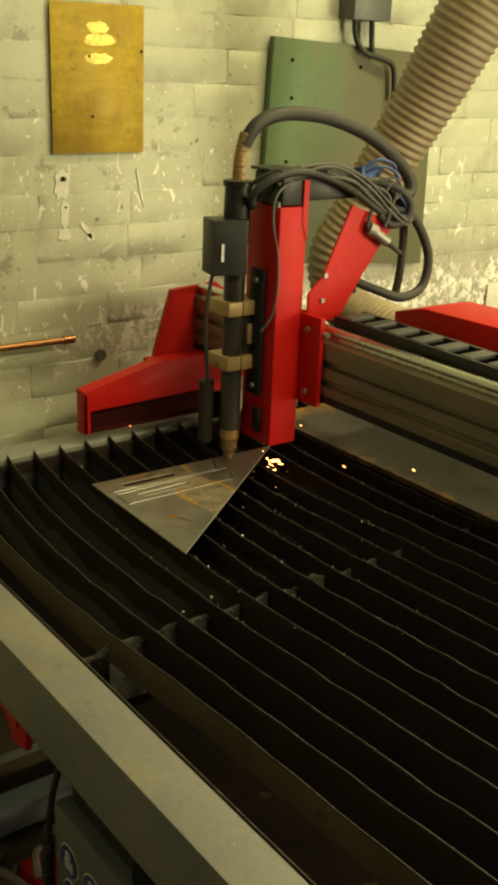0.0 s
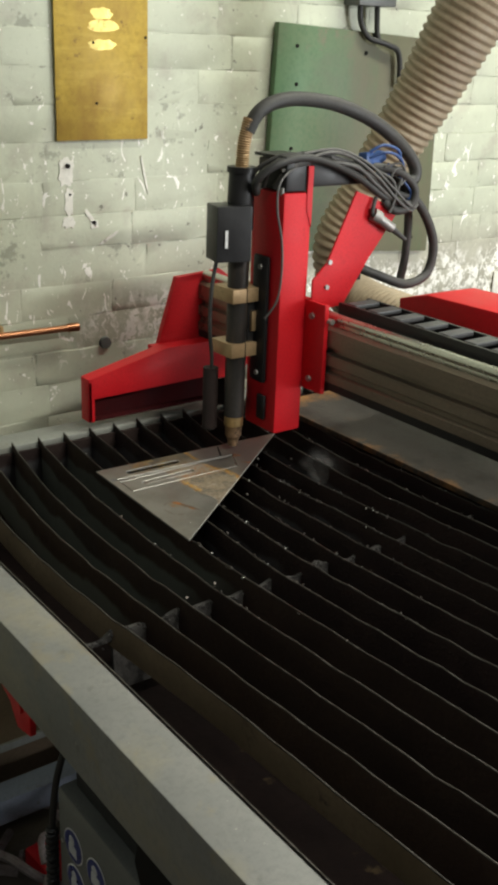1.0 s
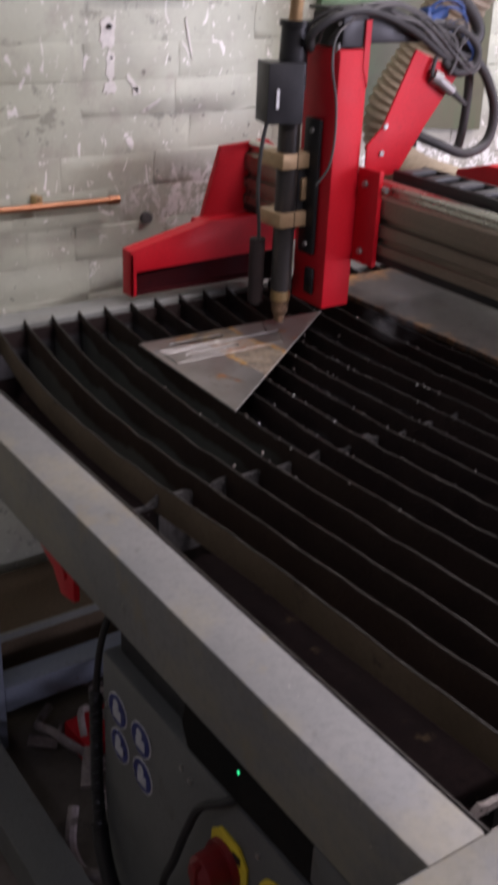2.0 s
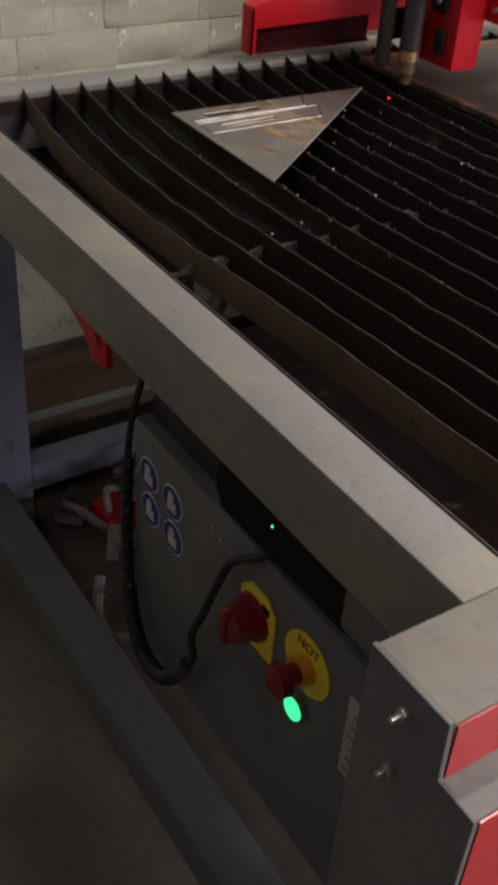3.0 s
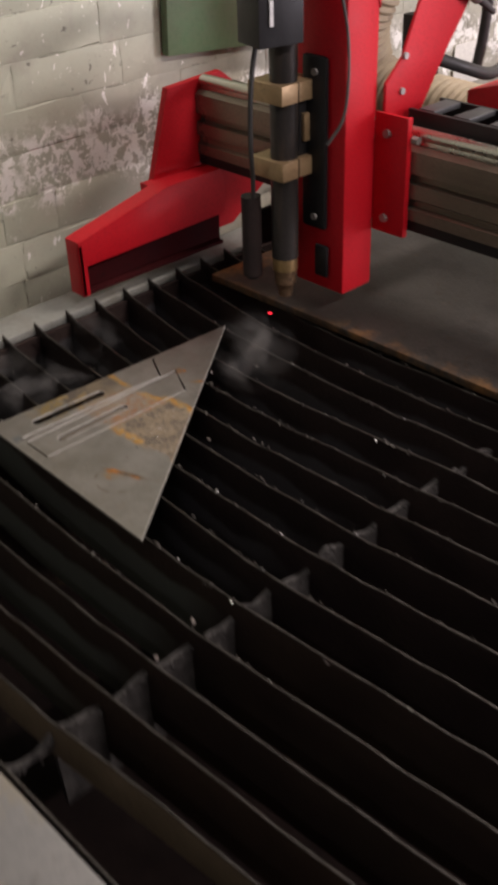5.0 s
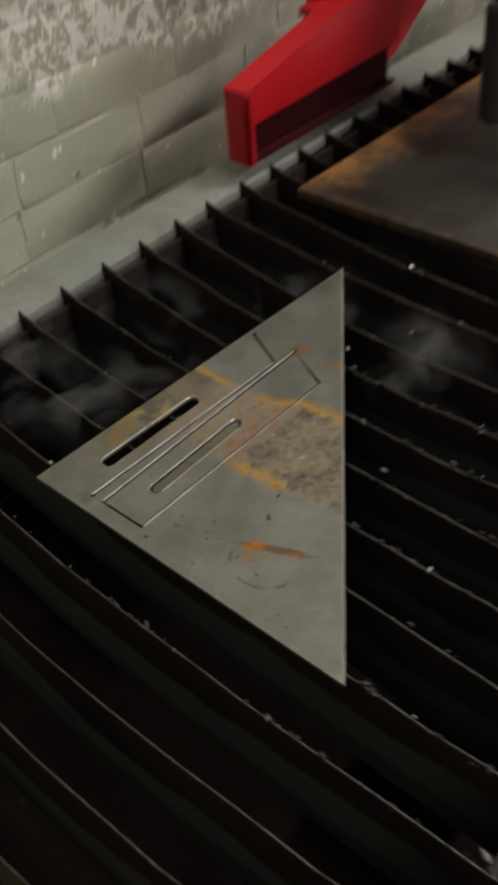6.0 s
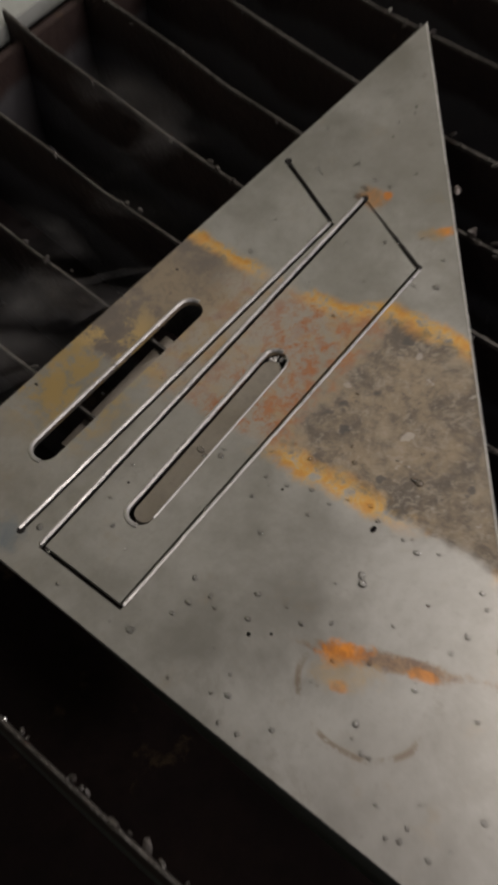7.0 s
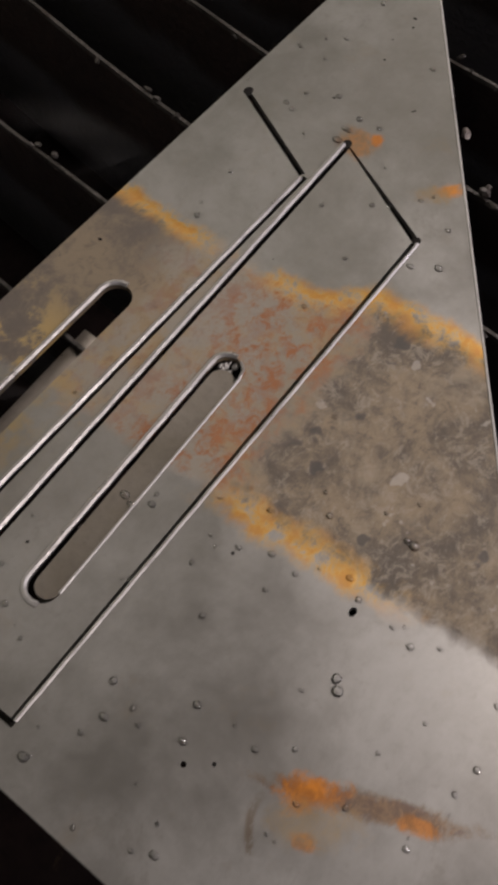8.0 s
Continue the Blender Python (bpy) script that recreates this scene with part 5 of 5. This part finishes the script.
    for x, z, rx, rz_, turn in ((0.747, 1.362, 0.0026, 0.045, -12), (0.612, 1.272, 0.005, 0.024, -36), (0.620, 1.258, 0.010, 0.010, 0), (0.655, 1.225, 0.0035, 0.026, 62)):
        bm = B()
        ragged(bm, x, z, rx, rz_, rnd, turn)
        solo("plaster_smear", bm, M_PALE, "white plaster smear on the painted brick wall", "plaster", "plaster smears on the wall", shade=0)
    bm = B()
    rod(bm, (0.557, WALL - 0.002, 1.385), (0.557, WALL - 0.008, 1.385), 0.005, 12)
    rod(bm, (0.562, WALL - 0.002, 1.325), (0.562, WALL - 0.005, 1.325), 0.0025, 8)
    part("screw", bm, M_DARKHOLE, s)
    q = thing("paper_note", (1.99, WALL, 0.97), "blank pale card on the wall", "card")
    bm = B()
    box(bm, 1.955, 2.06, WALL - 0.010, WALL - 0.0065, 0.93, 1.03, 0.0005)
    part("card", bm, M_PALE, q)


M_BRASSSHEET = nmat("tarnished_brass_sheet", (0.34, 0.225, 0.03), (0.47, 0.325, 0.05), 0.55, metal=0.35, scale=9, c3=(0.17, 0.098, 0.02), fine=70, bump=0.1, spot=0.6, rvar=0.12)
M_BRASSWORN = nmat("rubbed_brass", (0.62, 0.46, 0.10), (0.72, 0.55, 0.16), 0.38, metal=0.35, scale=40, c3=(0.42, 0.27, 0.05), fine=120, spot=0.58)
M_GREENBOARD = nmat("green_to_brown_paint", (0.09, 0.185, 0.09), (0.14, 0.18, 0.10), 0.5, spec=0.3, scale=2.2, c3=(0.17, 0.15, 0.105), fine=90, bump=0.05, spot=0.6)
M_PALE = nmat("pale_paper", (0.74, 0.72, 0.66), (0.82, 0.80, 0.74), 0.8, scale=20, c3=(0.35, 0.32, 0.27))
overlay(M_BRASSSHEET, (0.58, 0.43, 0.09), (7, 1, 55), 0.5, 0.72, 0.5)
overlay(M_BRASSSHEET, (0.24, 0.13, 0.02), (9, 1, 6), 0.48, 0.70, 0.75)
# brown sets in towards the right and leaves the left greener
overlay(M_GREENBOARD, (0.17, 0.145, 0.10), (12, 1, 2), 0.2, 0.5, 0.8, (-0.14, 0.0))
overlay(M_GREENBOARD, (0.13, 0.115, 0.085), (3, 1, 5), 0.5, 0.68, 0.6)
on_wall()


def clutter():
    rnd = random.Random(11)
    bm = B()
    for i in range(60):
        x, y = rnd.uniform(0.12, 0.9), rnd.uniform(1.0, 1.50)
        box(bm, -0.05, 0.05, -0.02, 0.02, 0, 0.012, 0.002, pose(x, y, 0.01 + rnd.random() * 0.09, rnd.uniform(-20, 20), rnd.uniform(-20, 20), rnd.uniform(0, 180)) @ Matrix.Diagonal((rnd.uniform(0.25, 0.8), rnd.uniform(0.2, 0.8), 1, 1)))
    for i in range(26):
        cx, cy, r0, a0 = rnd.uniform(0.15, 0.6), rnd.uniform(1.05, 1.5), rnd.uniform(0.06, 0.13), rnd.uniform(0, 6)
        sweep(bm, smooth_path([(cx + r0 * math.cos(a0 + k * 0.5), cy + r0 * math.sin(a0 + k * 0.5), 0.05 + 0.03 * math.sin(k * 1.3 + i) + 0.004 * i) for k in range(7)], 5), rnd.uniform(0.006, 0.011), 8)
    solo("scrap_heap", bm, M_SCRAP, "heap of grey metal offcuts and bags under the table", "scrap", kind="stuff")
    t = thing("red_toolbox", (0.42, 1.40, 0.0), "red box among the scrap under the table", "box")
    bm = B()
    box(bm, 0.30, 0.46, 1.36, 1.46, 0.02, 0.075, 0.008, pose(0, 0, 0, 0, 0, 4))
    part("box_body", bm, M_RED, t)
    t = thing("cardboard_flat", (0.30, 1.1, 0.3), "brown cardboard sheet lying under the table", "cardboard")
    bm = B()
    box(bm, 0.08, 0.70, 1.66, 1.88, 0.0, 0.20, 0.004)
    part("panel", bm, M_CARD, t)
    # light catching the board's top edge, put in as a pale strip
    bm = B()
    box(bm, 0.08, 0.70, 1.652, 1.66, 0.185, 0.203, 0.001)
    part("edge_strip", bm, M_RIMPALE, t, "pale strip painted for the lit edge")


M_SCRAP = nmat("mixed_scrap", (0.17, 0.135, 0.13), (0.34, 0.29, 0.28), 0.55, metal=0.1, scale=14, c3=(0.15, 0.05, 0.04), spot=0.6)
M_CARD = nmat("cardboard", (0.12, 0.085, 0.05), (0.16, 0.11, 0.07), 0.85, scale=9)
clutter()


def wall_material(name, tone, joint=False):
    """Old cream paint over brick: greyer and barer low down, with white flakes, drips and dark chips."""
    m = bpy.data.materials.new(name)
    m.use_nodes = True
    nt = m.node_tree
    L, b = nt.links, nt.nodes["Principled BSDF"]
    geo = nt.nodes.new("ShaderNodeNewGeometry")
    sep = nt.nodes.new("ShaderNodeSeparateXYZ")
    L.new(geo.outputs["Position"], sep.inputs[0])

    def noi(s, detail=5, rough=0.6, tall=1.0, skew=0.0):
        mp = nt.nodes.new("ShaderNodeMapping")
        mp.inputs["Scale"].default_value = (1, 1, tall)
        L.new(geo.outputs["Position"], mp.inputs["Vector"])
        n = nt.nodes.new("ShaderNodeTexNoise")
        n.inputs["Scale"].default_value, n.inputs["Detail"].default_value, n.inputs["Roughness"].default_value, n.inputs["Distortion"].default_value = s, detail, rough, skew
        L.new(mp.outputs[0], n.inputs["Vector"])
        return n.outputs["Fac"]

    def calc(op, a, c):
        n = nt.nodes.new("ShaderNodeMath")
        n.operation = op
        for i, v in enumerate((a, c)):
            if isinstance(v, (int, float)):
                n.inputs[i].default_value = v
            else:
                L.new(v, n.inputs[i])
        return n.outputs[0]

    def step(src, a, z):
        r = nt.nodes.new("ShaderNodeMapRange")
        r.interpolation_type = "SMOOTHSTEP"
        r.inputs[1].default_value, r.inputs[2].default_value = a, z
        L.new(src, r.inputs[0])
        return r.outputs[0]

    def mix(f, a, z):
        x = nt.nodes.new("ShaderNodeMix")
        x.data_type = "RGBA"
        for sock, v in ((x.inputs[0], f), (x.inputs[6], a), (x.inputs[7], z)):
            if isinstance(v, tuple):
                sock.default_value = (*v, 1)
            else:
                L.new(v, sock)
        return x.outputs[2]

    broad, mid, fine = noi(2.6, 4), noi(11, 6, 0.65), noi(75, 6, 0.7)
    drip, flake, chip = noi(30, 4, 0.6, 0.5, 0.8), noi(58, 7, 0.72, 0.8, 0.5), noi(44, 4, 0.65, 0.7)
    z = sep.outputs[2]
    zz = calc("ADD", z, calc("MULTIPLY", calc("SUBTRACT", mid, 0.5), 0.22))
    paint = mix(step(broad, 0.35, 0.65), tuple(v * tone for v in (0.51, 0.535, 0.425)), tuple(v * tone for v in (0.60, 0.63, 0.50)))
    paint = mix(calc("MULTIPLY", step(mid, 0.5, 0.72), 0.55), paint, tuple(v * tone for v in (0.40, 0.365, 0.31)))
    low = mix(step(mid, 0.35, 0.65), (0.37, 0.35, 0.285), (0.49, 0.47, 0.385))
    lean = calc("ADD", sep.outputs[0], calc("MULTIPLY", mid, 0.4))
    c = mix(calc("MULTIPLY", step(zz, 1.26, 1.08), calc("ADD", 0.2, calc("MULTIPLY", step(lean, 0.9, 1.3), 0.8))), paint, low)
    c = mix(calc("MULTIPLY", step(fine, 0.55, 0.75), 0.35), c, (0.26, 0.24, 0.2))
    band = calc("MULTIPLY", step(zz, 0.95, 1.01), step(zz, 1.12, 1.04))
    white = calc("MULTIPLY", calc("MULTIPLY", step(flake, 0.485, 0.51), band), step(calc("ADD", sep.outputs[0], mid), 1.08, 1.35))
    spread = calc("MULTIPLY", step(z, 0.92, 1.02), step(z, 1.55, 1.22))
    white = calc("MAXIMUM", white, calc("MULTIPLY", step(drip, 0.645, 0.655), spread))
    white = calc("MAXIMUM", white, calc("MAXIMUM", step(chip, 0.668, 0.682), step(noi(85, 3, 0.6, 0.7, 0.3), 0.70, 0.715)))
    c = mix(calc("MULTIPLY", step(noi(4.2, 7, 0.7, 0.8, 0.8), 0.52, 0.70), 0.4), c, (0.36, 0.345, 0.30))
    c = mix(calc("MULTIPLY", step(noi(36, 4, 0.65, 1.0, 0.4), 0.335, 0.31), 0.7), c, (0.10, 0.09, 0.075))
    c = mix(calc("MINIMUM", calc("MULTIPLY", white, 1.8), 1.0), c, (0.90, 0.88, 0.83))
    if joint:
        c = mix(calc("MULTIPLY", step(noi(13, 6, 0.75), 0.55, 0.62), 0.5), c, (0.14, 0.13, 0.10))
    L.new(c, b.inputs["Base Color"])
    b.inputs["Roughness"].default_value = 0.55
    bp = nt.nodes.new("ShaderNodeBump")
    bp.inputs["Strength"].default_value, bp.inputs["Distance"].default_value = 0.4, 0.004
    L.new(calc("ADD", calc("MULTIPLY", fine, 0.22), calc("ADD", mid, calc("MULTIPLY", white, 0.25))), bp.inputs["Height"])
    L.new(bp.outputs[0], b.inputs["Normal"])
    return m


def brick_wall():
    M = wall_material("painted_brick", 1.0)
    MJ = wall_material("painted_joint", 0.97, True)
    bm = B()
    box(bm, -3.0, 5.0, WALL + 0.0006, WALL + 0.18, 0.0, 3.3)
    w = solo("wall_north", bm, MJ, "old white-painted brick wall with flaking and stains", kind="structure")
    shapes = []
    rnd = random.Random(21)
    for v in range(10):
        bm = B()
        ln = (0.2205, 0.1085)[v % 2]
        box(bm, -ln / 2, ln / 2, -0.0007, 0.012, -0.0360, 0.0360, 0.0014)
        bmesh.ops.subdivide_edges(bm, edges=[e for e in bm.edges if e.calc_length() > 0.05], cuts=3)
        for q in bm.verts:
            q.co += Vector((rnd.uniform(-1, 1) * 0.002, rnd.uniform(-1, 1) * 0.0003, rnd.uniform(-1, 1) * 0.0018))
        shapes.append(mesh_of("brick", bm, M, 50))
    count = 0
    for c in range(10, 26):
        z = 0.044 + 0.075 * c
        x, head = -0.43 + (0.06 if c % 2 else 0.0) + 0.03 * math.sin(c * 2.1), c % 3 == 0
        while x < 2.75 and count < 300:
            ln = 0.112 if head else 0.224
            ob = new("brick", shapes[rnd.randrange(5) * 2 + (1 if head else 0)])
            ob.parent = w
            sunk = rnd.uniform(-0.0004, 0.0006)
            if x < 1.15 and z > 1.0:
                # thick old paint: many bricks show only faintly or not at all
                sunk = rnd.choice((0.0002, 0.0008, 0.0008, 0.0015, 0.0015, 0.0015))
            ob.location = (x + ln / 2, WALL + sunk, z + rnd.uniform(-0.002, 0.002))
            ob.rotation_euler = (rnd.uniform(-0.003, 0.003), rnd.uniform(-0.008, 0.008), rnd.uniform(-0.0015, 0.0015))
            x += ln
            count += 1
            if c % 3 == 0:
                head = rnd.random() < 0.55


brick_wall()


# ---- flying sparks at the start ----
def build_sparks():
    rnd = random.Random(4)
    out = []
    for x, y, z, r in ((0.690, 1.325, 0.930, 0.0045), (0.700, 1.315, 0.927, 0.0065), (0.683, 1.330, 0.945, 0.003), (0.700, 1.325, 0.915, 0.003), (0.708, 1.305, 0.922, 0.0035), (0.690, 1.300, 0.915, 0.003), (0.68, 1.31, 0.92, 0.002), (0.715, 1.32, 0.92, 0.002),
                       (0.80, 1.225, 0.925, 0.0028), (0.885, 1.125, 0.935, 0.005), (0.98, 1.10, 1.00, 0.0028), (0.50, 1.52, 0.97, 0.002), (0.74, 1.29, 1.0, 0.002), (0.655, 1.25, 0.905, 0.0016)):
        bm = B()
        bmesh.ops.create_icosphere(bm, subdivisions=1, radius=r * 0.42, matrix=pose(0, 0, 0, rnd.uniform(-40, 40), 0, rnd.uniform(-70, 70)) @ Matrix.Diagonal((0.7, 1.0 + rnd.random() * 4.0, 0.6, 1)))
        ob = solo("spark", bm, M_SPARK, "glowing orange spark thrown from the cut", "spark", "sparks from the cut")
        x, z = x - 0.012, z - 0.008
        ob.location = (x, y, z)
        out.append((ob, x, y, z, rnd.uniform(-0.25, 0.35), rnd.uniform(-0.5, 0.1)))
    return out


sparks = build_sparks()


# ---- smoke drifting off the cut ----
def smoke_material():
    m = bpy.data.materials.new("thin_smoke")
    m.use_nodes = True
    nt = m.node_tree
    L, b = nt.links, nt.nodes["Principled BSDF"]
    b.inputs["Base Color"].default_value = (0.55, 0.54, 0.52, 1)
    b.inputs["Roughness"].default_value = 1.0
    b.inputs["Specular IOR Level"].default_value = 0.0
    tc, info = nt.nodes.new("ShaderNodeTexCoord"), nt.nodes.new("ShaderNodeObjectInfo")
    ln = nt.nodes.new("ShaderNodeVectorMath")
    ln.operation = "LENGTH"
    L.new(tc.outputs["Object"], ln.inputs[0])
    fade = nt.nodes.new("ShaderNodeMapRange")
    fade.interpolation_type = "SMOOTHSTEP"
    fade.inputs[1].default_value, fade.inputs[2].default_value = 0.062, 0.0
    L.new(ln.outputs["Value"], fade.inputs[0])
    n = nt.nodes.new("ShaderNodeTexNoise")
    n.noise_dimensions = "4D"
    n.inputs["Scale"].default_value, n.inputs["Detail"].default_value, n.inputs["Distortion"].default_value = 15, 7, 1.0
    L.new(tc.outputs["Object"], n.inputs["Vector"])
    w = nt.nodes.new("ShaderNodeMath")
    w.operation = "MULTIPLY"
    L.new(info.outputs["Random"], w.inputs[0])
    w.inputs[1].default_value = 37.0
    L.new(w.outputs[0], n.inputs["W"])
    r = nt.nodes.new("ShaderNodeMapRange")
    r.inputs[1].default_value, r.inputs[2].default_value = 0.46, 0.70
    L.new(n.outputs["Fac"], r.inputs[0])
    k = nt.nodes.new("ShaderNodeMath")
    k.operation = "MULTIPLY"
    L.new(r.outputs[0], k.inputs[0])
    L.new(fade.outputs[0], k.inputs[1])
    k2 = nt.nodes.new("ShaderNodeMath")
    k2.operation = "MULTIPLY"
    L.new(k.outputs[0], k2.inputs[0])
    k2.inputs[1].default_value = 0.36
    L.new(k2.outputs[0], b.inputs["Alpha"])
    return m


M_SMOKE = smoke_material()


def build_smoke():
    """Small curled veils of smoke, each a rigid wavy piece."""
    rnd = random.Random(6)
    out = []
    for i in range(15):
        bm = B()
        bmesh.ops.create_grid(bm, x_segments=14, y_segments=14, size=0.065)
        for v in bm.verts:
            v.co.z += 0.010 * noise.noise(v.co * 22 + Vector((i * 3.1, 0, 0)))
        ob = solo("smoke_wisp", bm, M_SMOKE, "thin grey wisp of smoke over the slats", "smoke", "smoke wisps", shade=180)
        turn = (60 + rnd.uniform(-18, 18), rnd.uniform(-25, 25), -44 + rnd.uniform(-18, 18))
        wide = 0.035 if i < 7 else 0.10
        out.append((ob, turn, rnd.uniform(-wide, wide), rnd.uniform(-wide, wide) * 0.85, rnd.uniform(-0.03, 0.03), i))
    return out


smoke = build_smoke()


# ---- lamps ----
# casings for the added overhead lights, none of which is seen
def added_lamp_casing(x, y, rz):
    t = thing("added_strip_lamp", (x, y, 3.2), "unseen strip lamp casing added under the ceiling", "ceiling lamp", "strip lamps")
    t.rotation_euler = (0, 0, radians(rz))
    bm = B()
    box(bm, -0.65, 0.65, -0.08, 0.08, 0.06, 0.1, 0.004)
    for n, m in (("casing", M_WHITE),):
        ob = new(n, mesh_of(n, bm, m))
        ob.parent = t
    return t


for lx, ly, rz in LAMPS:
    added_lamp_casing(lx, ly, rz)


def motions():
    def ride(ob, parts_):
        base = ob.location.copy()
        times = sorted({t for rows in parts_ for t, _ in rows})
        rows_ = []
        for t in times:
            off = [float(np.interp(t, [a for a, _ in rows], [b for _, b in rows])) for rows in parts_]
            rows_.append((t, pose(base.x + off[0], base.y + off[1], base.z + off[2])))
        walk(ob, rows_)
    still = [(0, 0), (8.0, 0)]
    ride(gantry, (GANTRY, still, still))
    ride(carriage, (GANTRY, ACROSS, still))
    ride(torch, (GANTRY, ACROSS, RAISED))
    ride(duct, (GANTRY, ACROSS, still))
    for ob, (a, b, c), dx, dy, dz, i in smoke:
        if i < 3:
            way = ((0, 0.72, 1.28, 0.80), (1.0, 0.74, 1.27, 0.86), (1.5, 0.76, 1.26, 0.925), (2.2, 0.77, 1.23, 0.95), (2.8, 0.76, 1.22, 0.84), (3.4, 0.70, 1.20, 0.82), (4.0, 0.66, 1.19, 0.915), (5.3, 0.67, 1.30, 0.94), (5.5, 0.665, 1.30, 0.945), (5.8, 0.66, 1.29, 0.92), (6.1, 0.67, 1.26, 0.88), (6.5, 0.72, 1.16, 0.87), (8.0, 0.78, 1.05, 0.80))
        elif i < 7:
            way = ((0, 0.74, 1.36, 0.78), (3.0, 0.76, 1.38, 0.80), (4.8, 0.78, 1.40, 0.80), (5.15, 0.76, 1.39, 0.89), (5.3, 0.75, 1.38, 0.95), (5.5, 0.735, 1.385, 0.98), (5.8, 0.71, 1.42, 0.93), (6.0, 0.70, 1.43, 0.87), (6.3, 0.68, 1.46, 0.82), (6.6, 0.66, 1.50, 0.80), (8.0, 0.62, 1.52, 0.76))
        else:
            way = ((0, 0.50, 1.52, 0.78), (4.0, 0.50, 1.53, 0.80), (5.3, 0.51, 1.53, 0.90), (6.5, 0.50, 1.50, 0.89), (7.0, 0.48, 1.49, 0.91), (7.5, 0.47, 1.48, 0.90), (8.0, 0.47, 1.47, 0.87))
        walk(ob, [(t, pose(x + dx, y + dy, z + dz, a + 5 * t, b + 4 * t, c)) for t, x, y, z in way])
    for ob, x, y, z, vx, vy in sparks:
        walk(ob, [(0, pose(x, y, z)), (0.1, pose(x + vx * 0.1, y + vy * 0.1, z - 0.05)), (0.2, pose(x + vx * 0.2, y + vy * 0.2, 0.70)), (0.4, pose(x + vx * 0.25, y + vy * 0.25, 0.61)), (8.0, pose(x + vx * 0.25, y + vy * 0.25, 0.61))])


motions()
